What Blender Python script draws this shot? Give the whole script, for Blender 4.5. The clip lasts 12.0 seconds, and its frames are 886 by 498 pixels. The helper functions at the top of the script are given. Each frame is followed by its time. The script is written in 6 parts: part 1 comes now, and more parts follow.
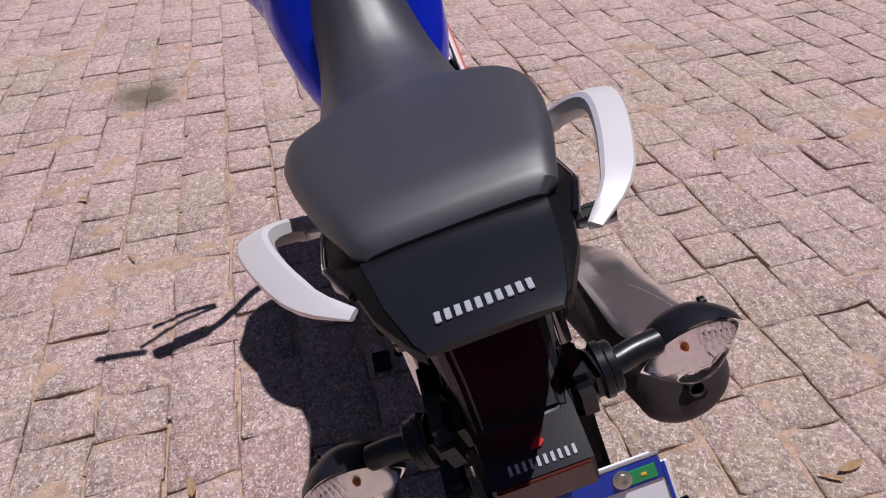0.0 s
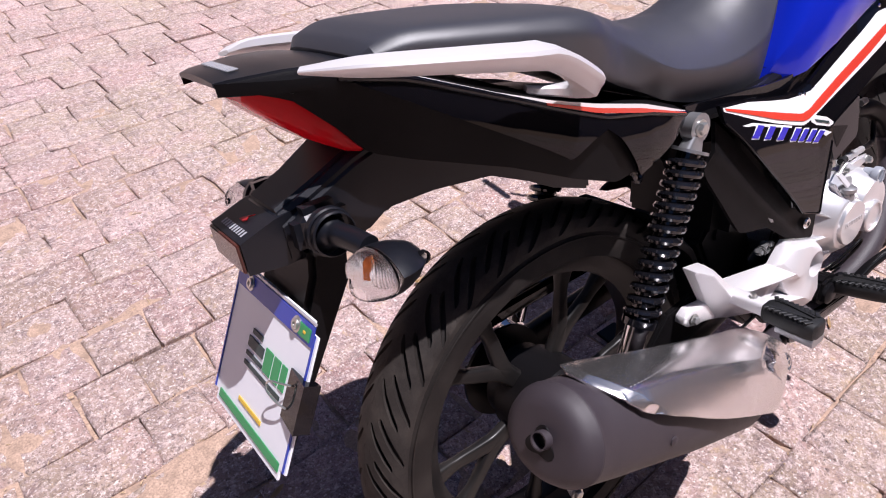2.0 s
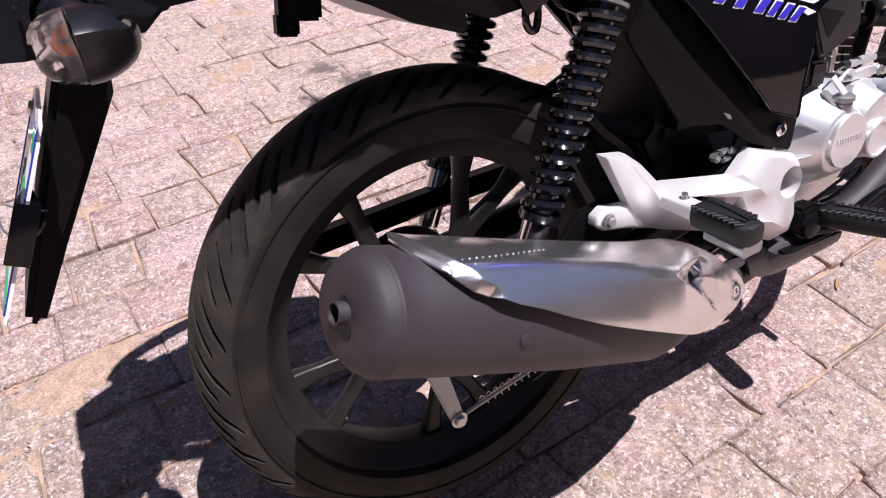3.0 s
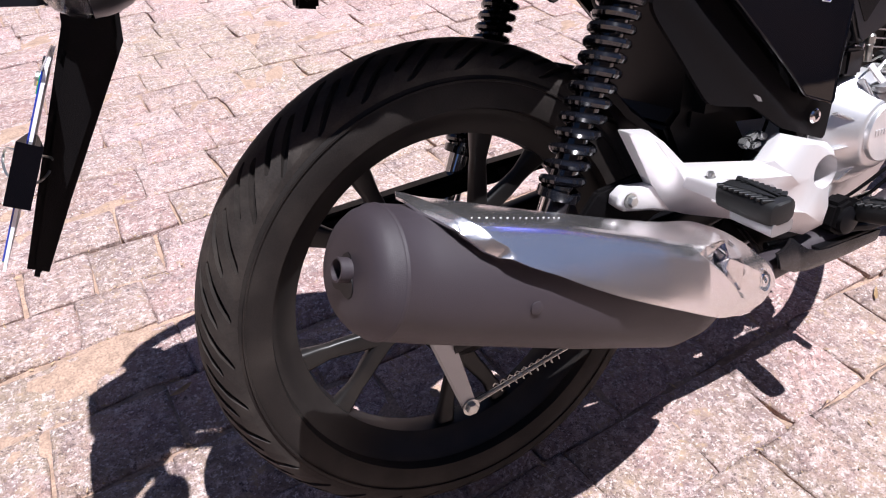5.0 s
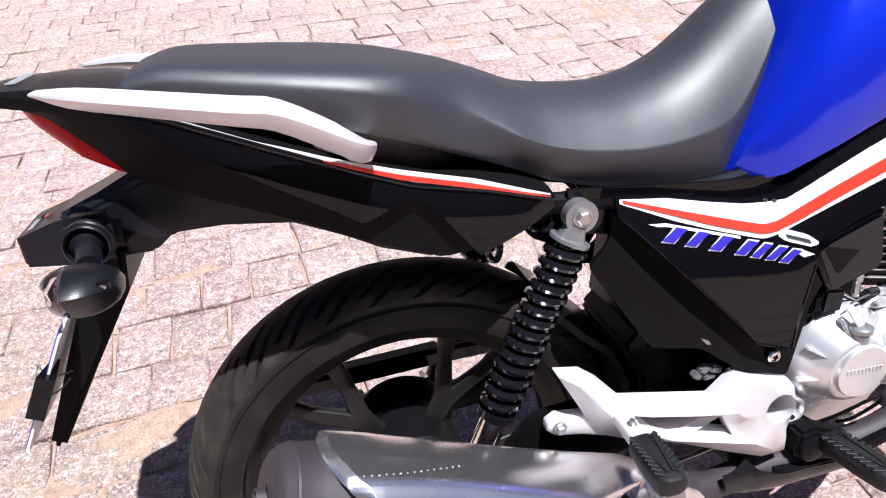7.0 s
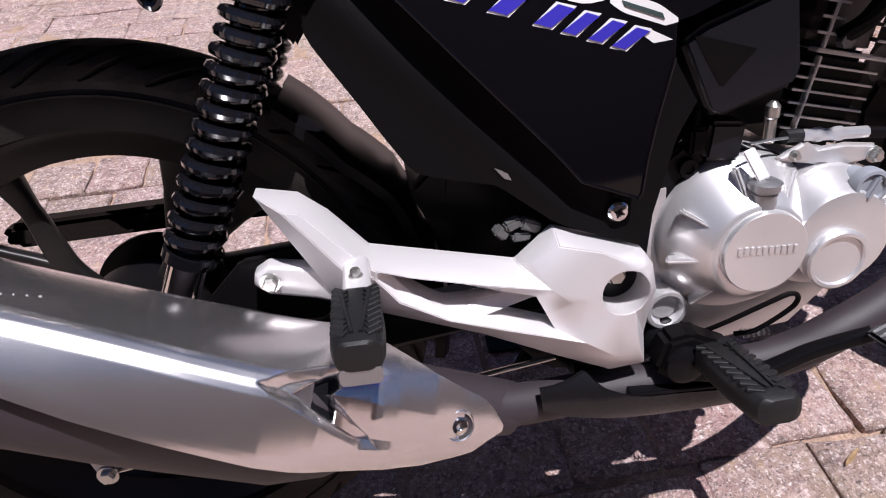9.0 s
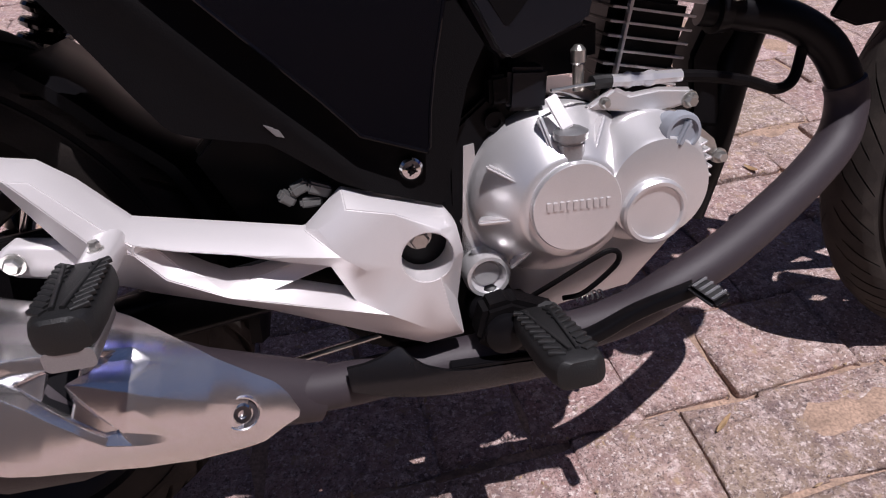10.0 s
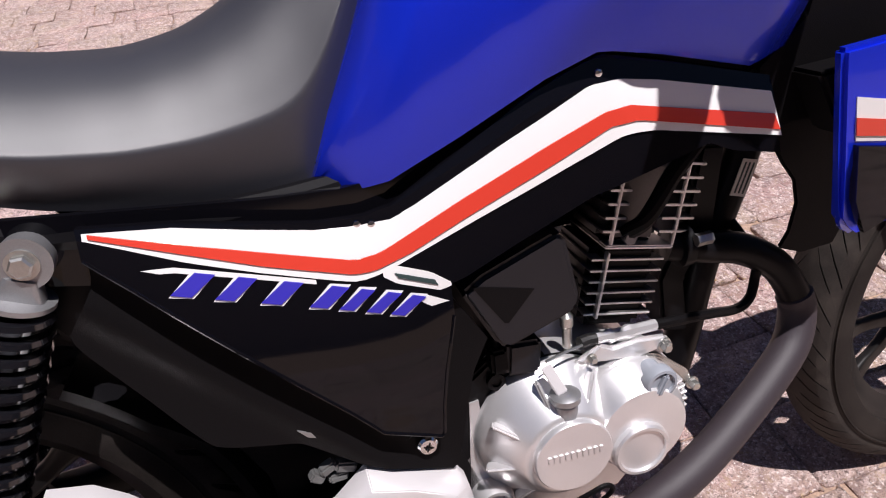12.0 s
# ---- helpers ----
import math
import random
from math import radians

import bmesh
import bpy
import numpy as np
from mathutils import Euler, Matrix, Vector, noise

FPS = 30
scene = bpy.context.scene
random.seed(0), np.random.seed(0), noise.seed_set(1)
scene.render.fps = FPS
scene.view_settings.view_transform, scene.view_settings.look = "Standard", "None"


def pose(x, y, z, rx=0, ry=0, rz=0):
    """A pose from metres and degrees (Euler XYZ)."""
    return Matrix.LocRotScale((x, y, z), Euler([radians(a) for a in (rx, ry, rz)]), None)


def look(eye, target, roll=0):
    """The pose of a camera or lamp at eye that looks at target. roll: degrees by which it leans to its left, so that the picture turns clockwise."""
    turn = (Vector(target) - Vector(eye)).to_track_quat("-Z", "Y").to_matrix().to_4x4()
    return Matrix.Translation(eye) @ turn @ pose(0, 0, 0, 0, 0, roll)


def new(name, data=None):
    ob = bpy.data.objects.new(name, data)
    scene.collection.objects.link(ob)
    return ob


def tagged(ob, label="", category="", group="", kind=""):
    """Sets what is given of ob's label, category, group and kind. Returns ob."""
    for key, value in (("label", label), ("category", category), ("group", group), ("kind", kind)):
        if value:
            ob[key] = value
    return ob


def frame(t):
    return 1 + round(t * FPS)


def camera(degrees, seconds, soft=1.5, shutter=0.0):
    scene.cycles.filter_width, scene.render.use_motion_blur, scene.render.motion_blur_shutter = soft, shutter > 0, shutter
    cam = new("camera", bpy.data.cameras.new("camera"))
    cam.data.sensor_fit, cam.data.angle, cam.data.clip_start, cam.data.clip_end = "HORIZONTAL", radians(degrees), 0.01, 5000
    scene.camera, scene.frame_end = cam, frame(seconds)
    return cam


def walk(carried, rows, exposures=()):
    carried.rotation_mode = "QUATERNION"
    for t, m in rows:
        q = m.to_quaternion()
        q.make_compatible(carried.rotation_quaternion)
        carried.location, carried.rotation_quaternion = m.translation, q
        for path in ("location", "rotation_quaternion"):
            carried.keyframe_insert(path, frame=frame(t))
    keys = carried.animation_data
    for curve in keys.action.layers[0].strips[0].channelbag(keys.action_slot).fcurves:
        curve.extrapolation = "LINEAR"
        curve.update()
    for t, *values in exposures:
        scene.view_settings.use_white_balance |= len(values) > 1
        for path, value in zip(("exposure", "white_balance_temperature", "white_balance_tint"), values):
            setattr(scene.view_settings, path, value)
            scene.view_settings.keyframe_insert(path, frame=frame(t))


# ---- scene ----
from mathutils.geometry import delaunay_2d_cdt
LEAN = 13.68
BIKE = pose(0, 0, -0.004, -LEAN, 0, 0)      # the motorcycle leans to its left on the side stand
cam = camera(66.6, 12.0, soft=1.1)
# rows in the motorcycle's own upright axes: x ahead, y to its left, z up
PATH = [
    (0, (-0.6395, -0.0086, 1.1940), (0.1342, 0.0117, 0.5608), -21.43),
    (0.2, (-0.6731, -0.0908, 1.1819), (0.1127, 0.0628, 0.5829), -20.92),
    (0.5, (-0.6711, -0.2081, 1.1266), (0.0986, 0.0959, 0.5653), -19.14),
    (1, (-0.6137, -0.3685, 1.0850), (0.0699, 0.1564, 0.5778), -15.46),
    (1.5, (-0.5039, -0.4878, 1.0198), (0.0193, 0.2227, 0.5492), -10.77),
    (2, (-0.5140, -0.6193, 0.9951), (-0.0434, 0.1315, 0.5315), -9.55),
    (2.5, (-0.4109, -0.6482, 0.9461), (0.0082, 0.1222, 0.4657), -8.71),
    (3, (-0.3025, -0.6808, 0.7821), (0.0804, 0.1142, 0.3117), -8.22),
    (3.2, (-0.3086, -0.6966, 0.7319), (0.0653, 0.1033, 0.2624), -8.02),
    (4.8, (-0.2979, -0.6866, 0.7257), (0.0609, 0.1410, 0.2942), -7.75),
    (5, (-0.2962, -0.6905, 0.7204), (0.0606, 0.1389, 0.2906), -7.90),
    (5.5, (-0.2454, -0.6565, 0.7824), (0.1058, 0.1741, 0.3503), -8.24),
    (6, (-0.1972, -0.6320, 0.9001), (0.1264, 0.2121, 0.4726), -7.69),
    (6.5, (-0.1698, -0.7211, 0.9517), (0.0966, 0.1483, 0.5355), -6.82),
    (6.7, (-0.1419, -0.7753, 0.9760), (0.0889, 0.1065, 0.5646), -6.37),
    (8.3, (0.2240, -0.6376, 0.8410), (0.2876, 0.2588, 0.4024), -4.79),
    (8.5, (0.2423, -0.6504, 0.7862), (0.3042, 0.2467, 0.3486), -4.78),
    (9, (0.2676, -0.6590, 0.6833), (0.3454, 0.2381, 0.2483), -4.33),
    (9.5, (0.3317, -0.6562, 0.6249), (0.4195, 0.2392, 0.1883), -4.58),
    (10, (0.4065, -0.6453, 0.6256), (0.5453, 0.2411, 0.1839), -5.46),
    (10.5, (0.4235, -0.6336, 0.6453), (0.5919, 0.2463, 0.2010), -5.97),
    (11, (0.4587, -0.5983, 0.6985), (0.6362, 0.2810, 0.2565), -6.42),
    (11.5, (0.4328, -0.5769, 0.7621), (0.6153, 0.3031, 0.3235), -6.65),
    (12, (0.3985, -0.6072, 0.8563), (0.5954, 0.2773, 0.4335), -7.28),
]
walk(cam, [(t, BIKE @ look(eye, target, roll)) for t, eye, target, roll in PATH],
     exposures=[(0.0, -0.12, 6000, 18), (0.8, -0.08, 6000, 18), (1.5, 0.34, 5950, 20), (3.0, 0.53, 5900, 18), (5.0, 0.71, 5800, 14), (6.5, 0.79, 5700, 12), (8.5, 0.90, 5850, 12), (9.3, -0.11, 5950, 20), (10.5, -0.11, 6050, 20), (11.5, 0.17, 6100, 18), (12.0, 0.21, 6150, 17)])

# ---- light ----
SUN_WAY = Vector((-0.16, 0.21, -1.0)).normalized()
world = bpy.data.worlds.new("sky")
scene.world = world
world.use_nodes = True
wn = world.node_tree
sky = wn.nodes.new("ShaderNodeTexSky")
sky.sky_type = "NISHITA"
sky.sun_disc = False
sky.sun_elevation = math.asin(-SUN_WAY.z)
sky.sun_rotation = math.atan2(-SUN_WAY.x, -SUN_WAY.y)
sky.altitude = 1500
sky.air_density = 0.5
sky.dust_density = 0.7
wn.links.new(sky.outputs[0], wn.nodes["Background"].inputs[0])
wn.nodes["Background"].inputs[1].default_value = 0.062
sun = new("sun", bpy.data.lights.new("sun", "SUN"))
sun.data.energy = 5.0
sun.data.angle = radians(0.53)
sun.data.color = (1.0, 0.95, 0.88)
sun.rotation_mode = "QUATERNION"
sun.rotation_quaternion = SUN_WAY.to_track_quat("-Z", "Y")


# ---- materials ----
def material(name, colour, rough=0.5, metal=0.0, coat=0.0, grain=0.0, grain_scale=400.0, bump=0.0, stain=0.0, stain_scale=8.0,
             dust=0.0, transmission=0.0, ior=1.5, streak=None, rough_var=0.0, spec=0.5):
    """A procedural surface: fine grain, larger stains, dust on upward faces' relief, relief by noise."""
    m = bpy.data.materials.new(name)
    m.use_nodes = True
    nt = m.node_tree
    n, l = nt.nodes, nt.links
    b = n["Principled BSDF"]
    b.inputs["Roughness"].default_value = rough
    b.inputs["Metallic"].default_value = metal
    b.inputs["Coat Weight"].default_value = coat
    b.inputs["Coat Roughness"].default_value = 0.04
    b.inputs["Transmission Weight"].default_value = transmission
    b.inputs["IOR"].default_value = ior
    b.inputs["Specular IOR Level"].default_value = spec
    tc = n.new("ShaderNodeTexCoord")
    mp = n.new("ShaderNodeMapping")
    l.new(tc.outputs["Object"], mp.inputs[0])
    if streak:
        mp.inputs["Scale"].default_value = streak
    fine = n.new("ShaderNodeTexNoise")
    fine.inputs["Scale"].default_value = grain_scale
    fine.inputs["Detail"].default_value = 4
    l.new(mp.outputs[0], fine.inputs[0])
    big = n.new("ShaderNodeTexNoise")
    big.inputs["Scale"].default_value = stain_scale
    big.inputs["Detail"].default_value = 6
    l.new(tc.outputs["Object"], big.inputs[0])
    mix1 = n.new("ShaderNodeMix")
    mix1.data_type = "RGBA"
    c = Vector(colour)
    mix1.inputs["A"].default_value = (*(c * (1 - grain)), 1)
    mix1.inputs["B"].default_value = (*[min(1, v) for v in c * (1 + grain)], 1)
    l.new(fine.outputs["Fac"], mix1.inputs["Factor"])
    mix2 = n.new("ShaderNodeMix")
    mix2.data_type = "RGBA"
    ramp = n.new("ShaderNodeMapRange")
    ramp.inputs["From Min"].default_value = 0.45
    ramp.inputs["From Max"].default_value = 0.75
    ramp.inputs["To Max"].default_value = max(stain, dust)
    l.new(big.outputs["Fac"], ramp.inputs[0])
    l.new(ramp.outputs[0], mix2.inputs["Factor"])
    l.new(mix1.outputs["Result"], mix2.inputs["A"])
    mix2.inputs["B"].default_value = (0.30, 0.25, 0.21, 1) if dust else (*(c * 0.55), 1)
    l.new(mix2.outputs["Result"], b.inputs["Base Color"])
    rv = n.new("ShaderNodeMapRange")
    rv.inputs["To Min"].default_value = max(0.0, rough - rough_var)
    rv.inputs["To Max"].default_value = min(1.0, rough + rough_var)
    l.new(big.outputs["Fac"], rv.inputs[0])
    l.new(rv.outputs[0], b.inputs["Roughness"])
    if bump:
        bp = n.new("ShaderNodeBump")
        bp.inputs["Strength"].default_value = bump
        bp.inputs["Distance"].default_value = 0.001
        l.new(fine.outputs["Fac"], bp.inputs["Height"])
        l.new(bp.outputs[0], b.inputs["Normal"])
    return m


GLOSS = material("gloss_black_paint", (0.0035, 0.0033, 0.0048), 0.05, coat=0.0, rough_var=0.02, spec=0.28)
RIDGE = material("gloss_black_edge", (0.003, 0.003, 0.005), 0.09, rough_var=0.03, spec=0.5)
PLASTIC = material("black_textured_plastic", (0.0056, 0.0050, 0.0055), 0.42, grain=0.3, grain_scale=900, bump=0.25, rough_var=0.08, spec=0.09)
COWL = material("satin_black_cowl", (0.008, 0.0085, 0.012), 0.32, grain=0.2, grain_scale=700, bump=0.08, rough_var=0.06, spec=0.4)
VINYL = material("black_seat_vinyl", (0.026, 0.026, 0.034), 0.50, grain=0.2, grain_scale=2200, bump=0.12, rough_var=0.04, spec=1.0)
BLUE = material("blue_metallic_paint", (0.009, 0.030, 0.68), 0.26, metal=0.3, coat=0.45, grain=0.25, grain_scale=3000, rough_var=0.03)
SILVER = material("silver_painted_aluminium", (0.77, 0.74, 0.745), 0.40, metal=0.38, grain=0.06, grain_scale=1600, bump=0.05, rough_var=0.06)
CAST = material("cast_engine_aluminium", (0.83, 0.815, 0.82), 0.31, metal=0.68, grain=0.08, grain_scale=1400, bump=0.05, stain=0.25, rough_var=0.08)
STEEL = material("brushed_stainless_steel", (0.84, 0.81, 0.81), 0.23, metal=0.96, grain=0.12, grain_scale=260, bump=0.03, streak=(0.12, 6, 6), rough_var=0.05)
CHROME = material("chrome", (0.78, 0.78, 0.78), 0.08, metal=1.0, stain=0.15, rough_var=0.04)
ZINC = material("zinc_plated_steel", (0.6, 0.59, 0.56), 0.3, metal=0.9, grain=0.15, grain_scale=500, stain=0.3, rough_var=0.08)
ALLOY = material("dull_alloy", (0.36, 0.36, 0.37), 0.38, metal=0.7, grain=0.15, grain_scale=900, stain=0.3)
HEAT = material("heat_proof_grey_black_paint", (0.037, 0.0285, 0.0345), 0.55, grain=0.2, grain_scale=1500, bump=0.3, stain=0.2, rough_var=0.06)
RUBBER = material("tyre_rubber", (0.016, 0.0130, 0.012), 0.62, grain=0.35, grain_scale=500, bump=0.3, dust=0.06, stain_scale=18, rough_var=0.08, spec=0.2)
# paler than RUBBER: wear, plus the grooves' shade put into the colour contrast
TREAD = material("worn_and_lit_tread_rubber", (0.027, 0.0225, 0.0205), 0.66, grain=0.35, grain_scale=420, bump=0.3, dust=0.10, stain_scale=26, rough_var=0.08, spec=0.2)
PEG = material("peg_rubber", (0.007, 0.007, 0.0075), 0.55, grain=0.2, grain_scale=800, bump=0.3)
RIMM = material("black_painted_rim", (0.010, 0.009, 0.009), 0.36, dust=0.05, stain_scale=14, rough_var=0.08, spec=0.3)
FRAME = material("black_frame_paint", (0.0055, 0.0052, 0.0062), 0.35, spec=0.15, rough_var=0.08)
SPRING = material("black_spring_paint", (0.006, 0.006, 0.008), 0.11, coat=0.6, rough_var=0.05)
WHITE = material("white_decal", (0.80, 0.78, 0.77), 0.2, coat=0.4)
RED = material("red_decal", (0.64, 0.050, 0.028), 0.22, coat=0.4)
DARKRED = material("dark_red_print", (0.42, 0.012, 0.015), 0.3, coat=0.3)
INK = material("blue_violet_decal", (0.045, 0.035, 0.42), 0.22, coat=0.4)
GREYBAR = material("grey_badge", (0.55, 0.56, 0.60), 0.25, metal=0.4)
PLATE = material("white_number_plate", (0.88, 0.88, 0.92), 0.35, stain=0.06, stain_scale=20)
PLATEBLUE = material("blue_plate_band", (0.02, 0.05, 0.40), 0.3)
GREEN = material("green_print", (0.03, 0.30, 0.10), 0.4)
YELLOW = material("yellow_print", (0.75, 0.50, 0.05), 0.4)
DARKINK = material("dark_print", (0.03, 0.05, 0.05), 0.5)
BROWN = material("brown_reflector", (0.07, 0.018, 0.013), 0.2, coat=0.1)
TAILRED = material("red_tail_lens", (0.50, 0.004, 0.008), 0.22, rough_var=0.04, spec=0.16)
AMBER = material("amber_bulb", (0.58, 0.14, 0.02), 0.2)
CLEAR = material("clear_lens", (0.98, 0.98, 0.99), 0.03, transmission=1.0, ior=1.3, grain_scale=150, bump=0.25)
REFLECT = material("lamp_reflector", (0.86, 0.85, 0.87), 0.22, metal=1.0, grain=0.15, grain_scale=260, bump=0.4)
LABEL = material("label_paper", (0.62, 0.6, 0.58), 0.5)
LEAF = material("dry_leaf", (0.52, 0.36, 0.20), 0.7, grain=0.3, grain_scale=200, bump=0.4)


# ---- mesh helpers ----
def part(name, bm, mat, parent, label="", smooth=True):
    """Links a bmesh as one mesh object under a thing or a part."""
    bmesh.ops.recalc_face_normals(bm, faces=bm.faces)
    me = bpy.data.meshes.new(name)
    bm.to_mesh(me)
    bm.free()
    me.materials.append(mat)
    if smooth:
        me.polygons.foreach_set("use_smooth", [True] * len(me.polygons))
        me.set_sharp_from_angle(angle=radians(34))
    ob = new(name, me)
    while parent.parent and parent.parent.parent:          # thing, part, sub-part: no deeper
        parent = parent.parent
    ob.parent = parent
    if label:
        tagged(ob, label)
    return ob


def loft(rings, cap=True, bm=None, close=True):
    """Skins rings of points, one after the other."""
    bm = bm or bmesh.new()
    vs = [[bm.verts.new(p) for p in r] for r in rings]
    n = len(rings[0])
    for a, b in zip(vs, vs[1:]):
        for i in range(n if close else n - 1):
            j = (i + 1) % n
            bm.faces.new((a[i], a[j], b[j], b[i]))
    if cap:
        bm.faces.new(vs[0][::-1])
        bm.faces.new(vs[-1])
    return bm


def smooth_path(pts, n=8):
    """Catmull-Rom points through pts."""
    p = [Vector(q) for q in pts]
    p = [2 * p[0] - p[1]] + p + [2 * p[-1] - p[-2]]
    out = []
    for i in range(1, len(p) - 2):
        for k in range(n):
            t = k / n
            a, b, c, d = p[i - 1], p[i], p[i + 1], p[i + 2]
            out.append(0.5 * (2 * b + (c - a) * t + (2 * a - 5 * b + 4 * c - d) * t * t + (3 * b - a - 3 * c + d) * t ** 3))
    return out + [p[-2]]


def sweep(pts, section, up=(0, 0, 1), bm=None, cap=True):
    """Sweeps section(k) -> [(across, along up)] along pts; k runs from 0 to 1."""
    rings = []
    for i, p in enumerate(pts):
        d = (pts[min(i + 1, len(pts) - 1)] - pts[max(i - 1, 0)]).normalized()
        side = d.cross(Vector(up)).normalized()
        u = side.cross(d)
        rings.append([p + side * a + u * b for a, b in section(i / (len(pts) - 1))])
    return loft(rings, cap, bm)


def circle(r, n=12, r2=None):
    return [(r * math.cos(2 * math.pi * i / n), (r2 or r) * math.sin(2 * math.pi * i / n)) for i in range(n)]


def box_section(w, h, c=0.3, n=3):
    """A rectangle w by h with rounded corners."""
    r = min(w, h) * c
    out = []
    for sx, sy, a0 in ((1, 1, 0), (-1, 1, 90), (-1, -1, 180), (1, -1, 270)):
        for k in range(n + 1):
            a = radians(a0 + 90 * k / n)
            out.append((sx * (w / 2 - r) + r * math.cos(a), sy * (h / 2 - r) + r * math.sin(a)))
    return out


def tube(pts, r, n=12, steps=8, up=(0, 0, 1), bm=None):
    path = smooth_path(pts, steps) if len(pts) > 2 else [Vector(p) for p in pts]
    return sweep(path, lambda k: circle(r(k) if callable(r) else r, n), up, bm)


def lathe(centre, profile, n=40, axis="y", bm=None, cap=True):
    """Turns a profile of (radius, place along the axis) round an axis through centre."""
    cx, cy, cz = centre
    rings = []
    for r, h in profile:
        ring = []
        for i in range(n):
            c, s = r * math.cos(2 * math.pi * i / n), r * math.sin(2 * math.pi * i / n)
            ring.append({"y": (cx + c, cy + h, cz + s), "z": (cx + c, cy + s, cz + h), "x": (cx + h, cy + c, cz + s)}[axis])
        rings.append(ring)
    return loft(rings, cap, bm)


def bevelled(bm, width, segments=2, angle=30):
    edges = [e for e in bm.edges if len(e.link_faces) == 2 and e.calc_face_angle(0) > radians(angle)]
    bmesh.ops.bevel(bm, geom=edges, offset=width, segments=segments, affect="EDGES", clamp_overlap=True)
    return bm


def slab(poly, y0, y1, bev=0.002, bm=None, yf=None):
    """A plate with the outline poly in x and z, from y0 to y1; yf(x, z) may shift it sideways."""
    own = bmesh.new()
    f = yf or (lambda x, z: 0.0)
    a = [own.verts.new((x, y0 + f(x, z), z)) for x, z in poly]
    b = [own.verts.new((x, y1 + f(x, z), z)) for x, z in poly]
    own.faces.new(a)
    own.faces.new(b[::-1])
    for i in range(len(poly)):
        j = (i + 1) % len(poly)
        own.faces.new((a[j], a[i], b[i], b[j]))
    bmesh.ops.recalc_face_normals(own, faces=own.faces)
    if bev:
        bevelled(own, bev)
    if bm is None:
        return own
    return merged(bm, own)


def merged(bm, other):
    me = bpy.data.meshes.new("join")
    other.to_mesh(me)
    other.free()
    bm.from_mesh(me)
    bpy.data.meshes.remove(me)
    return bm


def block(centre, size, bev=0.003, rot=None, segments=2):
    bm = bmesh.new()
    bmesh.ops.create_cube(bm, size=1)
    bmesh.ops.scale(bm, vec=size, verts=bm.verts)
    if bev:
        bevelled(bm, bev, segments)
    if rot:
        bmesh.ops.rotate(bm, cent=(0, 0, 0), matrix=Euler([radians(a) for a in rot]).to_matrix(), verts=bm.verts)
    bmesh.ops.translate(bm, vec=centre, verts=bm.verts)
    return bm


def along(poly, n):
    """n points at even steps along a line of points."""
    p = [Vector(q) for q in poly]
    d = [0.0]
    for a, b in zip(p, p[1:]):
        d.append(d[-1] + (b - a).length)
    out = []
    for k in range(n):
        s = d[-1] * k / (n - 1)
        i = max(j for j in range(len(d) - 1) if d[j] <= s + 1e-9)
        out.append(p[i].lerp(p[i + 1], min(1, (s - d[i]) / max(1e-9, d[i + 1] - d[i]))))
    return out


def skin(top, low, yf, n=24, m=6, thick=0.004, raise_=0.0):
    """A curved panel between two lines in x and z, at y = yf(x, z); raise_ lifts it outwards."""
    a, b = along(top, n), along(low, n)
    bm = bmesh.new()
    grid = []
    for layer in (0, 1):
        rows = []
        for j in range(m + 1):
            row = []
            for p, q in zip(a, b):
                r = p.lerp(q, j / m)
                y = yf(r.x, r.y)
                s = -1 if y < 0 else 1
                row.append(bm.verts.new((r.x, y + s * raise_ - s * thick * layer, r.y)))
            rows.append(row)
        grid.append(rows)
    for layer, rows in enumerate(grid):
        for j in range(m):
            for i in range(n - 1):
                q = (rows[j][i], rows[j][i + 1], rows[j + 1][i + 1], rows[j + 1][i])
                bm.faces.new(q if layer == 0 else q[::-1])
    edge = [(0, i) for i in range(n)] + [(j, n - 1) for j in range(1, m + 1)] + [(m, i) for i in range(n - 2, -1, -1)] + [(j, 0) for j in range(m - 1, 0, -1)]
    for (j, i), (k, h) in zip(edge, edge[1:] + edge[:1]):
        bm.faces.new((grid[0][j][i], grid[1][j][i], grid[1][k][h], grid[0][k][h]))
    return bm


def interp(table, x):
    xs, *cols = zip(*table)
    out = [float(np.interp(x, xs, c)) for c in cols]
    return out if len(out) > 1 else out[0]


def bolt(name, place, r, parent, mat=None, axis="y", length=0.006, way=-1):
    """A hexagon bolt head on a washer."""
    x, y, z = place
    bm = lathe((x, y, z), [(r * 1.35, 0), (r * 1.35, way * length * 0.3)], 20, axis)
    lathe((x, y, z), [(r, way * length * 0.3), (r, way * length), (r * 0.8, way * length * 1.25)], 6, axis, bm)
    return part(name, bm, mat or ZINC, parent, smooth=True)


# ---- the motorcycle, in its own upright axes ----
bike = tagged(new("motorcycle"), "blue and black motorcycle leaning on its stand on stone paving", "motorcycle")
bike.matrix_world = BIKE
RIGHT, LEFT = -1, 1


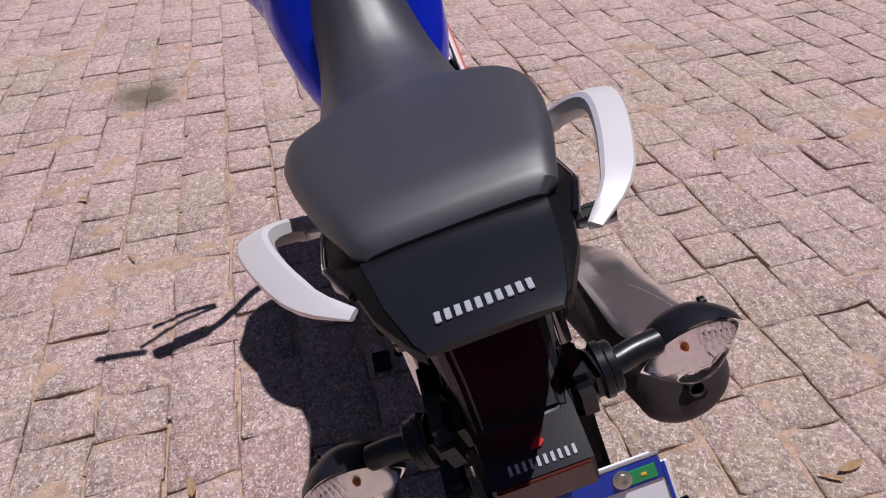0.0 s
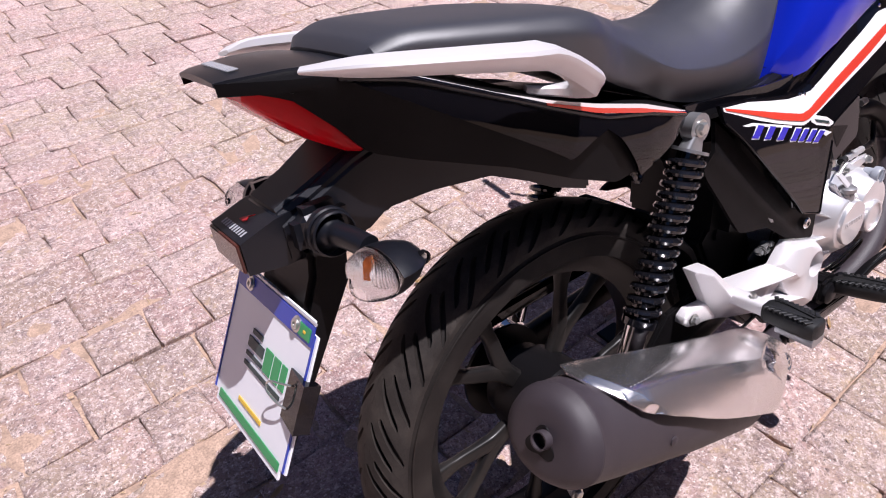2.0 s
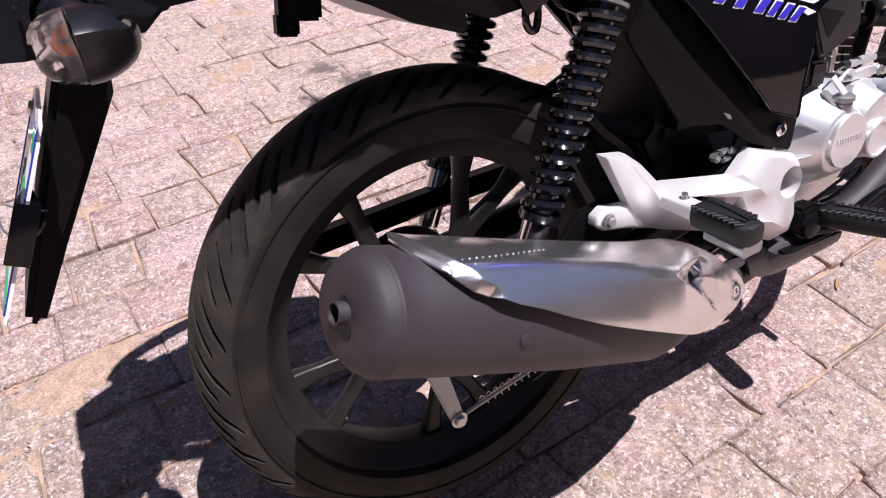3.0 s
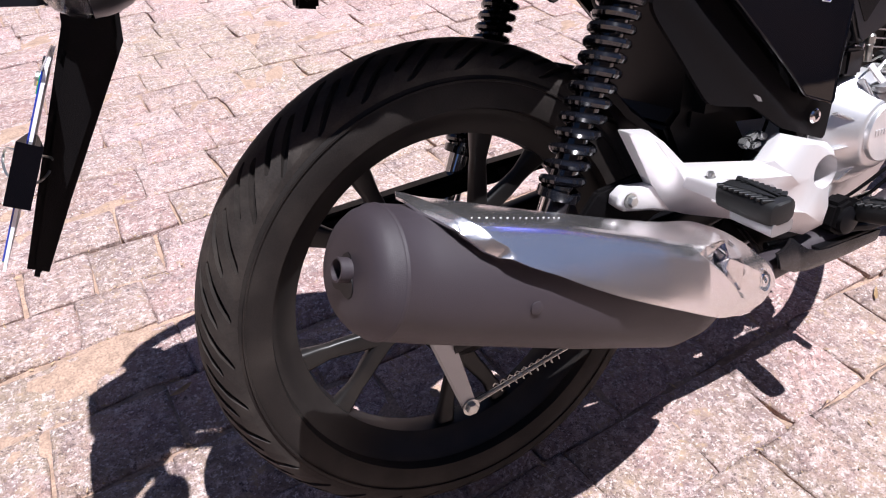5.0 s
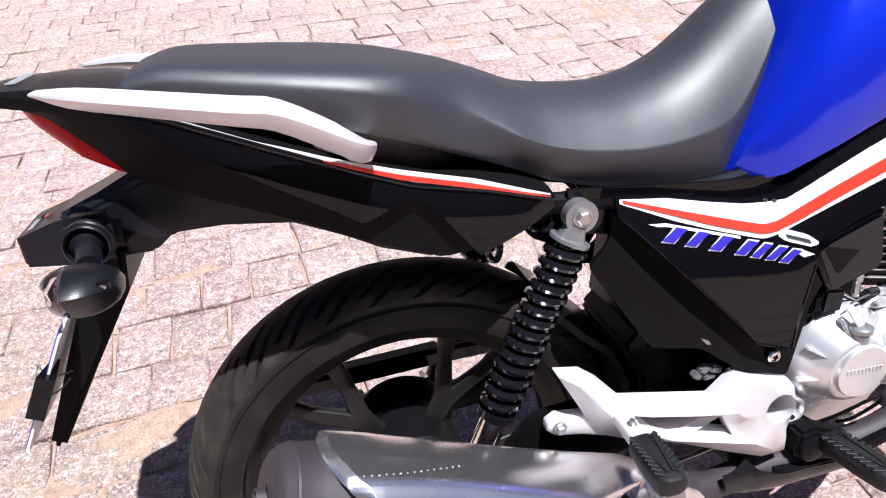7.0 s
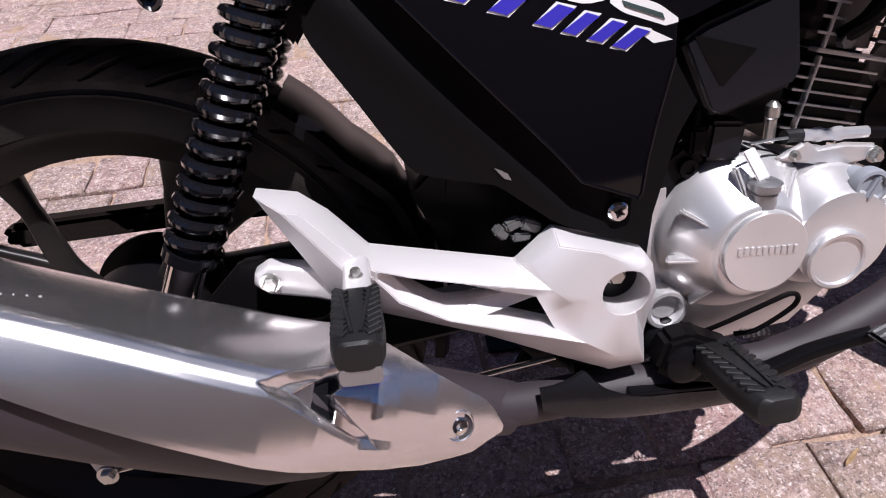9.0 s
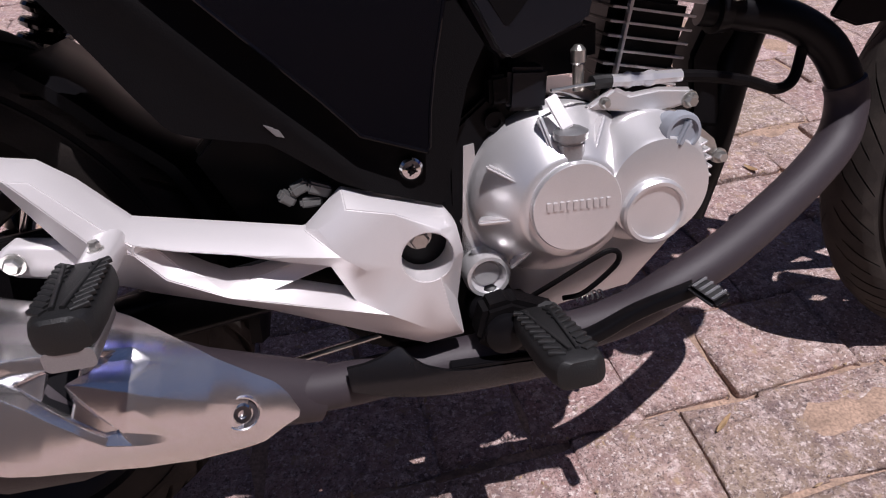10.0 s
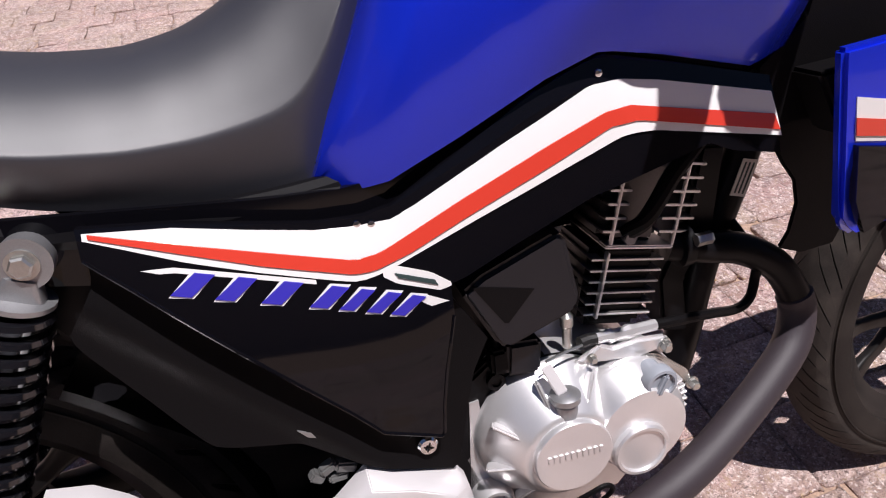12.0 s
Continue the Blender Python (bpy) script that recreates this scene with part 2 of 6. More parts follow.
# wheels
def wheel(name, x, z, width, radius, label, brake, groove=1.0):
    w = new(name)
    w.parent = bike
    w.location = (x, 0, z)
    tagged(w, label)
    h = width / 2
    rb = 0.2335
    radius -= 0.0075
    prof = []
    for k in range(25):                    # outer skin from bead to bead
        a = radians(-128 + 256 * k / 24)
        rr = radius - 0.042 + 0.042 * math.cos(a) if abs(a) < radians(90) else radius - 0.042 + 0.048 * math.cos(a)
        prof.append((max(rb, rr), h * math.sin(a) if abs(a) < radians(90) else math.copysign(h * (0.62 + 0.38 * abs(math.sin(a))), a)))
    prof += [(rb - 0.004, h * 0.62), (rb - 0.004, -h * 0.62)]
    bm = bmesh.new()
    n = 96
    rings = [[(r * math.cos(2 * math.pi * i / n), y, r * math.sin(2 * math.pi * i / n)) for r, y in prof] for i in range(n)]
    loft(rings + [rings[0]], False, bm)
    bmesh.ops.remove_doubles(bm, verts=bm.verts, dist=1e-6)
    tyre = part("tyre", bm, RUBBER, w, "black rubber tyre with slanted grooves, dusty at the edge")
    # tread lugs: raised slanted blocks on the shoulders and the crown
    bm = bmesh.new()
    lugs = 64
    grip = 0.0080
    steps = (0.0, 0.08, 0.11, 0.16, 0.34, 0.37, 0.62, 0.80, 0.84, 1.06, 1.10, 1.20)
    # half width of a lug towards the groove, for the longer and the shorter grooves
    slash = ((0.5, 0.5, 0.5, 0.33, 0.30, 0.29, 0.29, 0.34, 0.5, 0.5, 0.5, 0.5), (0.5, 0.5, 0.5, 0.5, 0.5, 0.32, 0.28, 0.28, 0.28, 0.33, 0.5, 0.5))
    bend = lambda t: 2.35 * t + 0.5 * max(0.0, t - 0.9) - 0.9 * max(0.0, 0.28 - t)
    for i in range(lugs):
        for side in (-1, 1):
            vs = []
            for k, t in enumerate(steps):
                for e in (-1, 1):
                    wd = 0.5 - groove * (0.5 - slash[(i + (e > 0)) % 2][k])
                    a = 2 * math.pi * (i + (0.5 if side > 0 else 0) + bend(t) + e * wd) / lugs
                    low = 1 - max(0.0, t - 1.0) / 0.2
                    for lift in (-0.003, grip * low):
                        s = side * t
                        r = radius - 0.042 + (0.042 + lift) * math.cos(s)
                        y = (h + 0.6 * lift) * math.sin(s)
                        vs.append(bm.verts.new((r * math.cos(a), y, r * math.sin(a))))
            for q in range(len(steps) - 1):
                o = 4 * q
                a0, a1, b0, b1 = vs[o:o + 4]
                c0, c1, d0, d1 = vs[o + 4:o + 8]
                for face in ((a1, b1, d1, c1), (a0, a1, c1, c0), (b0, d0, d1, b1)):
                    bm.faces.new(face)
            bm.faces.new((vs[-4], vs[-3], vs[-1], vs[-2]))
    part("tread", bm, TREAD, tyre)
    # moulded lines and marks on the sidewalls
    for side in (-1, 1):
        bm = lathe((0, side * h * 0.985, 0), [(0.262, 0.0), (0.2625, side * 0.0016), (0.2645, side * 0.0016), (0.265, 0.0)], n, cap=False)
        lathe((0, side * h * 0.86, 0), [(0.243, 0.0), (0.2435, side * 0.0018), (0.2455, side * 0.0018), (0.246, side * 0.001)], n, bm=bm, cap=False)
        part("sidewall_line", bm, RUBBER, tyre)
        bm = bmesh.new()
        for a0 in range(0, 360, 30):
            for k in range(7):
                own = block((0.2535, side * h * 0.955, 0), (0.010, 0.003, 0.0042), 0.0004, None, 1)
                bmesh.ops.rotate(own, cent=(0, 0, 0), matrix=Euler((0, radians(a0 + 1.6 * k), 0)).to_matrix(), verts=own.verts)
                merged(bm, own)
        tagged(part("sidewall_mark", bm, RUBBER, tyre), kind="stuff")
    # rim
    rim_prof = [(rb + 0.004, -h * 0.62), (rb + 0.005, -h * 0.70), (rb - 0.003, -h * 0.72), (rb - 0.010, -h * 0.64), (rb - 0.016, -h * 0.5), (rb - 0.034, -h * 0.30),
                (rb - 0.036, 0), (rb - 0.034, h * 0.30), (rb - 0.016, h * 0.5), (rb - 0.010, h * 0.64), (rb - 0.003, h * 0.72), (rb + 0.005, h * 0.70), (rb + 0.004, h * 0.62)]
    bm = bmesh.new()
    rings = [[(r * math.cos(2 * math.pi * i / n), y, r * math.sin(2 * math.pi * i / n)) for r, y in rim_prof] for i in range(n)]
    loft(rings + [rings[0]], False, bm)
    bmesh.ops.remove_doubles(bm, verts=bm.verts, dist=1e-6)
    part("rim", bm, RIMM, w, "black cast alloy rim")
    # five forked spokes
    for k in range(5):
        a0 = 57 + 72 * k
        bm = bmesh.new()
        for da in (-12.5, 12.5):
            pts = []
            for r, f in ((0.05, 0.0), (0.095, 0.12), (0.125, 0.5), (0.16, 0.85), (0.204, 1.02)):
                a = radians(a0 + da * f * 1.0)
                pts.append((r * math.cos(a), 0.0, r * math.sin(a)))
            path = smooth_path(pts, 5)
            sweep(path, lambda t: box_section(0.030 - 0.012 * t + 0.012 * max(0, t - 0.8) * 5, 0.017 - 0.004 * t + 0.01 * max(0, t - 0.85) * 6, 0.35), (0, 1, 0), bm)
        part("spoke", bm, RIMM, w)
    # hub and brake drum
    bm = lathe((0, 0, 0), [(0.02, -0.062), (0.062, -0.060), (0.070, -0.052), (0.070, 0.02), (0.06, 0.028), (0.06, 0.05), (0.02, 0.055)], 40)
    part("hub", bm, RIMM if not brake else PLASTIC, w, "dark drum brake hub")
    bm = lathe((0, 0, 0), [(0.008, -0.105), (0.008, 0.105)], 12)
    part("axle", bm, ZINC, w)
    return w


wheel("rear_wheel", 0, 0.309, 0.104, 0.303, "rear wheel with a black five-spoke alloy rim", True)
FRONT_X = 1.308
front_wheel = wheel("front_wheel", FRONT_X, 0.309, 0.084, 0.303, "front wheel with a black five-spoke alloy rim", False, 0.3)
front_wheel.location.y = 0.058
front_wheel.rotation_euler = (0, 0, radians(4))          # steered a little to the left

# drum brake arm and rod under the silencer
bm = slab([(-0.078, 0.318), (-0.050, 0.322), (-0.030, 0.212), (-0.034, 0.202), (-0.042, 0.201), (-0.048, 0.208)], -0.108, -0.102, 0.002)
arm = part("brake_arm", bm, ALLOY, bike, "grey steel rear brake lever")
part("brake_boss", lathe((-0.062, -0.080, 0.322), [(0.020, 0.03), (0.022, -0.01), (0.018, -0.022), (0.010, -0.026)], 24), FRAME, arm)
bolt("brake_pin", (-0.038, -0.108, 0.208), 0.008, arm)
part("brake_rod", tube([(-0.040, -0.104, 0.207), (0.15, -0.10, 0.235), (0.5, -0.09, 0.28)], 0.003, 8), ZINC, bike)
bm = bmesh.new()
pts = [Vector((0.0 + 0.09 * k / 60, -0.102 + 0.006 * math.cos(k * 0.9), 0.213 + 0.012 * k / 60 + 0.006 * math.sin(k * 0.9))) for k in range(61)]
part("brake_spring", sweep(pts, lambda t: circle(0.0009, 5)), ZINC, arm)

# swing arm: two box tubes
for s in (RIGHT, LEFT):
    bm = sweep(smooth_path([(-0.05, s * 0.098, 0.309), (0.15, s * 0.098, 0.325), (0.36, s * 0.088, 0.345), (0.47, s * 0.075, 0.36)], 5), lambda t: box_section(0.03, 0.045), (0, 0, 1))
    part("swing_arm", bm, FRAME, bike, "black swing arm")
bm = slab([(-0.168, 0.395), (-0.155, 0.411), (0.06, 0.418), (0.30, 0.420), (0.47, 0.40), (0.47, 0.36), (0.30, 0.388), (0.06, 0.388), (-0.155, 0.381)], 0.085, 0.118, 0.007)
part("chain_guard", bm, GLOSS, bike, "black chain case")
bm = lathe((0.0, 0.075, 0.309), [(0.06, 0), (0.078, 0.002), (0.078, 0.008), (0.06, 0.01)], 36)
part("sprocket", bm, FRAME, bike)


# shock absorbers
def shock(s):
    top, low = Vector((0.210, s * 0.116, 0.683)), Vector((0.052, s * 0.112, 0.345))
    d = (low - top).normalized()
    holder = new("shock_absorber")
    holder.parent = bike
    tagged(holder, "rear shock absorber with a glossy black coil spring")
    # eye at the top
    bm = lathe(top, [(0.010, -s * 0.010), (0.0185, -s * 0.012), (0.0195, s * 0.006), (0.010, s * 0.006)], 28)
    sweep([top + d * 0.012, top + d * 0.028], lambda t: box_section(0.022 + 0.012 * t, 0.018), (0, 1, 0), bm)
    sweep([top + d * 0.028, top + d * 0.032], lambda t: circle(0.0240, 24), (0, 1, 0), bm)
    part("top_mount", bm, ALLOY, holder, "grey cast top mount")
    bolt("mount_bolt", top + Vector((0, s * 0.006, 0)), 0.0085, holder, ZINC, way=s)
    bm = sweep([top + d * 0.03, top + d * 0.25], lambda t: circle(0.010, 16), (0, 1, 0))
    part("rod", bm, CHROME, holder)
    bm = sweep([top + d * 0.033, top + d * 0.262], lambda t: circle(0.0150, 20), (0, 1, 0))
    part("sleeve", bm, SPRING, holder)
    bm = sweep([top + d * 0.262, top + d * 0.355], lambda t: circle(0.0165, 20), (0, 1, 0))
    lathe(low, [(0.018, -0.012), (0.018, 0.012)], 20, "y", bm)
    part("damper_body", bm, CHROME, holder, "chromed damper tube")
    # spring
    side = d.cross(Vector((0, 1, 0))).normalized()
    oth = d.cross(side)
    n = 14.2 * 18          # 14 turns
    pts = []
    for k in range(int(n) + 1):
        a = 2 * math.pi * k / 18
        f = k / n
        run = 0.040 + 0.226 * (0.86 * f + 0.14 * f * f if f > 0.3 else f * 0.90 + 0.0)
        pts.append(top + d * run + (side * math.cos(a) + oth * math.sin(a)) * 0.0205)
    part("spring", sweep(pts, lambda t: circle(0.0054, 8), d), SPRING, holder, "glossy black coil spring")
    bm = sweep([top + d * 0.262, top + d * 0.272], lambda t: circle(0.0235, 24), (0, 1, 0))
    part("spring_seat", bm, SPRING, holder)


shock(RIGHT)
shock(LEFT)

def mid(x):
    """The tail's midline drifts a little to the right towards the rear."""
    return 0.024 * min(0.0, x - 0.2)


# ---- seat ----
SEAT = [  # x, crown height, half width at the shoulder, lower edge height, half width at the lower edge
    (-0.232, 0.880, 0.072, 0.868, 0.068), (-0.224, 0.890, 0.084, 0.864, 0.080), (-0.195, 0.899, 0.094, 0.860, 0.092), (-0.145, 0.894, 0.110, 0.851, 0.110),
    (-0.08, 0.886, 0.126, 0.838, 0.124), (-0.02, 0.878, 0.135, 0.820, 0.127), (0.02, 0.871, 0.133, 0.804, 0.127), (0.05, 0.865, 0.122, 0.790, 0.125), (0.075, 0.859, 0.106, 0.777, 0.123), (0.10, 0.852, 0.095, 0.766, 0.121),
    (0.14, 0.835, 0.086, 0.748, 0.118), (0.18, 0.816, 0.082, 0.727, 0.116), (0.23, 0.807, 0.083, 0.710, 0.114), (0.29, 0.802, 0.086, 0.698, 0.111),
    (0.34, 0.810, 0.088, 0.690, 0.106), (0.38, 0.828, 0.092, 0.684, 0.101), (0.404, 0.846, 0.092, 0.679, 0.098), (0.419, 0.858, 0.090, 0.679, 0.095), (0.431, 0.868, 0.087, 0.693, 0.091), (0.444, 0.879, 0.084, 0.715, 0.087), (0.462, 0.891, 0.079, 0.757, 0.081), (0.480, 0.902, 0.068, 0.805, 0.070)]
stations = [[-0.232 + (0.480 + 0.232) * i / 84] + interp(SEAT, -0.232 + (0.480 + 0.232) * i / 84) for i in range(85)]
for _ in range(3):                    # evens out the steps between the stations
    stations = stations[:2] + [[b[0]] + [0.25 * u + 0.5 * v + 0.25 * w for u, v, w in zip(a[1:], b[1:], c[1:])] for a, b, c in zip(stations[1:], stations[2:], stations[3:])] + stations[-1:]
rings = []
for x, zt, wt, zb, wb in stations:
    hgt = zt - zb
    half = [(wb * 0.97, zb - 0.004), (wb, zb + 0.004), (wb * 0.6 + wt * 0.4 + 0.002, zb + hgt * 0.3), (wt * 1.0 + 0.002, zb + hgt * 0.58), (wt * 0.975, zb + hgt * 0.76),
            (wt * 0.90, zb + hgt * 0.885), (wt * 0.76, zb + hgt * 0.95), (wt * 0.5, zb + hgt * 0.985), (0.0, zt)]
    saddle = [(wb * 0.86, zb - 0.004), (wb * 0.885, zb + 0.004), (wb * 0.945, zb + hgt * 0.20), (wb * 0.995, zb + hgt * 0.39), (wb * 0.955, zb + hgt * 0.47), (wb * 0.80, zb + hgt * 0.66), (wb * 0.62, zb + hgt * 0.82), (wb * 0.36, zb + hgt * 0.945), (0.0, zt)]
    k = min(1, max(0, (x - 0.03) / 0.12))
    half = [(a * (1 - k) + c * k, b * (1 - k) + d * k) for (a, b), (c, d) in zip(half, saddle)]
    half = [(p.x, p.y) for p in smooth_path([(w, z, 0) for w, z in half], 3)]
    m = interp([(-0.22, -0.014), (0.0, -0.003), (0.085, 0.010), (0.48, 0.009)], x)
    rings.append([(x, m - w, z) for w, z in half] + [(x, m + w, z) for w, z in half[-2::-1]])
part("seat", loft(rings), VINYL, bike, "dark grey vinyl motorcycle seat with a raised pillion step")

# ---- tail cowl: side panels and top ----
TAIL = [  # x, top height, half width at the top edge, height of the waist, half width there, lower edge height, half width there
    (-0.3535, 0.8835, 0.046, 0.8823, 0.047, 0.8812, 0.046), (-0.345, 0.8845, 0.052, 0.8815, 0.054, 0.8785, 0.051), (-0.30, 0.8835, 0.066, 0.875, 0.076, 0.860, 0.066), (-0.262, 0.879, 0.073, 0.871, 0.086, 0.821, 0.070), (-0.240, 0.874, 0.077, 0.866, 0.094, 0.793, 0.072),
    (-0.20, 0.862, 0.083, 0.8555, 0.108, 0.776, 0.088), (-0.10, 0.822, 0.097, 0.811, 0.119, 0.737, 0.110), (-0.02, 0.785, 0.106, 0.7745, 0.124, 0.697, 0.117),
    (0.05, 0.758, 0.108, 0.749, 0.126, 0.667, 0.119), (0.10, 0.747, 0.108, 0.738, 0.126, 0.671, 0.119), (0.15, 0.732, 0.106, 0.7215, 0.124, 0.692, 0.116), (0.178, 0.720, 0.104, 0.713, 0.121, 0.700, 0.110)]
rings = []
for i in range(49):
    x = -0.3535 + (0.178 + 0.3535) * i / 48
    zt, wt, zm, wm, zl, wl = interp(TAIL, x)
    half = [(wl * 0.6, zl + 0.004), (wl, zl), (wm * 0.55 + wl * 0.45, zl * 0.55 + zm * 0.45), (wm * 0.985, zm - 0.008), (wm, zm - 0.002), (wm * 0.985, zm + 0.003), (wt, zt), (wt * 0.5, zt + 0.002)]
    m = mid(x)
    rings.append([(x, m - w, z) for w, z in half] + [(x, m, zt + 0.003)] + [(x, m + w, z) for w, z in half[::-1]])
tail = part("tail_cowl", loft(rings), PLASTIC, bike, "black tail fairing tapering to a point")
# satin top cover of the tail, a little proud
rings = []
for i in range(15):
    x = -0.3545 + 0.1545 * i / 14
    zt, wt, zm, wm, zl, wl = interp(TAIL, x)
    w, m = wt * 0.99, mid(x)
    rings.append([(x, m - w, zt - 0.001), (x, m - w * 0.985, zt + 0.0024), (x, m - w * 0.5, zt + 0.0046), (x, m, zt + 0.0052), (x, m + w * 0.5, zt + 0.0046), (x, m + w * 0.985, zt + 0.0024), (x, m + w, zt - 0.001)])
cover = part("tail_cover", loft(rings), COWL, bike, "satin black top cover of the tail with a pale badge")
# badge: a row of slanted pale bars
for k in range(10):
    y = 0.0315 - 0.0070 * k + mid(-0.331)
    z = interp(TAIL, -0.331)[0] + 0.0050
    bm = block((-0.331, y, z + 0.0008), (0.0105, 0.0042, 0.0014), 0.0004, (0, 1, 0))
    part("badge_bar", bm, GREYBAR, cover)

# tail lamp under the point
LAMP = [(-0.330, 0.032, 0.876, 0.8600), (-0.320, 0.044, 0.873, 0.848), (-0.308, 0.052, 0.868, 0.836), (-0.296, 0.059, 0.860, 0.825), (-0.284, 0.064, 0.845, 0.814), (-0.268, 0.065, 0.836, 0.803), (-0.252, 0.063, 0.820, 0.793), (-0.240, 0.058, 0.806, 0.788)]
rings = []
for i in range(25):
    x = -0.330 + (0.330 - 0.236) * i / 24
    w, zt, zl = interp(LAMP, x)
    half = [(w, zt), (w, zl + (zt - zl) * 0.6), (w * 0.97, zl + (zt - zl) * 0.34), (w * 0.90, zl + (zt - zl) * 0.15), (w * 0.76, zl + (zt - zl) * 0.05), (w * 0.45, zl + 0.0005)]
    m = mid(x)
    rings.append([(x, m - y, z) for y, z in half] + [(x, m, zl)] + [(x, m + y, z) for y, z in half[::-1]])
part("tail_lamp", loft(rings), TAILRED, bike, "dark red tail lamp lens")

# stripe along the side panel
def tail_y(s):
    def f(x, z):
        zt, wt, zm, wm, zl, wl = interp(TAIL, x)
        return mid(x) + s * (wm if z >= zm - 0.004 else wm + (wl - wm) * (zm - z) / (zm - zl) * 0.6 + 0.007 * math.sin(math.pi * min(1, max(0, (zm - z) / 0.075))))
    return f


for s in (RIGHT, LEFT):
    ridge = [(-0.262, 0.8715), (-0.207, 0.8585), (-0.119, 0.819), (-0.023, 0.776), (0.025, 0.756), (0.10, 0.738), (0.176, 0.713)]
    gloss = skin(ridge[:5], [(-0.258, 0.868), (-0.246, 0.861), (-0.172, 0.815), (-0.060, 0.745), (-0.030, 0.724), (0.000, 0.737), (0.025, 0.742)], tail_y(s), 44, 8, 0.004, 0.0016)
    merged(gloss, skin(ridge[4:], [(0.025, 0.742), (0.044, 0.727), (0.075, 0.684), (0.090, 0.662), (0.178, 0.7005)], tail_y(s), 30, 8, 0.004, 0.0016))
    part("gloss_panel", gloss, GLOSS, tail, "glossy black side panel of the tail")
    part("panel_ridge", sweep([Vector((p.x, tail_y(s)(p.x, p.y) + s * 0.0010, p.y)) for p in along(ridge, 60)], lambda t: circle(0.0040, 12), (0, 1, 0)), RIDGE, tail)
    part("side_stripe", skin([(-0.203, 0.8605), (-0.119, 0.8225), (-0.053, 0.796), (0.010, 0.7745), (0.092, 0.7505), (0.172, 0.7185)], [(-0.203, 0.8575), (-0.119, 0.8175), (-0.054, 0.7885), (0.008, 0.7600), (0.066, 0.7460), (0.172, 0.7135)], tail_y(s), 40, 2, 0.003, 0.0036), WHITE, tail, "white and red stripe decal")
    part("red_stripe", skin([(-0.060, 0.7955), (0.012, 0.7695), (0.085, 0.7480), (0.172, 0.7165)], [(-0.060, 0.7930), (0.012, 0.7640), (0.080, 0.7440), (0.172, 0.7140)], tail_y(s), 40, 2, 0.003, 0.0048), RED, tail)


# ---- grab rails ----
def grab_rail(s):
    back = 0.028 if s == LEFT else 0.0          # the left one sits a little farther back
    pts = smooth_path([(x - back * min(1, max(0, (x + 0.30) / 0.2)), mid(x) + s * (y - 0.15 * back), z) for x, y, z in ((-0.296, 0.090, 0.886), (-0.258, 0.122, 0.883), (-0.19, 0.150, 0.873), (-0.125, 0.169, 0.862), (-0.092, 0.170, 0.854),
                       (-0.046, 0.161, 0.825), (-0.026, 0.149, 0.807), (-0.027, 0.128, 0.801), (-0.046, 0.108, 0.803), (-0.062, 0.098, 0.806))], 3)
    def section(t):
        """A soft trapezium, its broad face leaning outwards."""
        w = interp([(0, 0.35), (0.15, 0.85), (0.45, 1.12), (0.62, 1.12), (0.74, 0.95), (0.85, 0.6), (1, 0.5)], t)
        v = interp([(0, 0.30), (0.12, 0.95), (0.4, 1.45), (0.66, 1.5), (0.8, 0.9), (1, 0.7)], t)
        tilt = radians(9 * min(1, max(0, (0.72 - t) * 8)))
        out = []
        for o, b in ((0.0150, -0.001), (0.0160, 0.0030), (0.0140, 0.0056), (0.0, 0.0068), (-0.0110, 0.0066), (-0.0150, 0.0040), (-0.0150, -0.0035), (-0.0100, -0.0068), (0.0020, -0.0090), (0.0080, -0.0085), (0.0105, -0.0065)):
            o, b = o * w, b * v
            o, b = o * math.cos(tilt) + b * math.sin(tilt), b * math.cos(tilt) - o * math.sin(tilt)
            out.append((-s * o, b))
        return out
    bm = sweep(pts, section, (0, 0, 1))
    part("grab_rail", bm, SILVER, bike, "silver painted grab rail beside the seat")


grab_rail(RIGHT)
grab_rail(LEFT)

# ---- rear mudguard, plate holder, lamps ----
bm = loft([[(x, -w, z0), (x, -w, z1 - 0.012), (x, -w * 0.8, z1), (x, w * 0.8, z1), (x, w, z1 - 0.012), (x, w, z0)] for x, w, z0, z1 in
           [(0.05, 0.072, 0.648, 0.70), (-0.011, 0.074, 0.672, 0.72), (-0.05, 0.075, 0.695, 0.740), (-0.10, 0.074, 0.719, 0.763), (-0.17, 0.068, 0.727, 0.795), (-0.222, 0.058, 0.724, 0.803), (-0.245, 0.050, 0.705, 0.793), (-0.29, 0.044, 0.703, 0.772), (-0.332, 0.042, 0.702, 0.756)]])
bmesh.ops.translate(bm, vec=(0, -0.009, 0), verts=bm.verts)
part("rear_mudguard", bevelled(bm, 0.004), COWL, bike, "black plastic rear mudguard")
bm = loft([[(x, -w, z0), (x, -w, z1), (x, w, z1), (x, w, z0)] for x, w, z0, z1 in [(-0.300, 0.040, 0.690, 0.742), (-0.332, 0.0405, 0.689, 0.738), (-0.369, 0.040, 0.694, 0.727)]])
holder = part("lamp_bracket", bevelled(bm, 0.0025), COWL, bike, "black plate holder box with a dealer sticker")
holder.location = (-0.002, -0.0095, 0.014)
part("reflector", block((-0.3705, 0, 0.711), (0.004, 0.074, 0.030), 0.001), BROWN, holder, "dark red reflector")
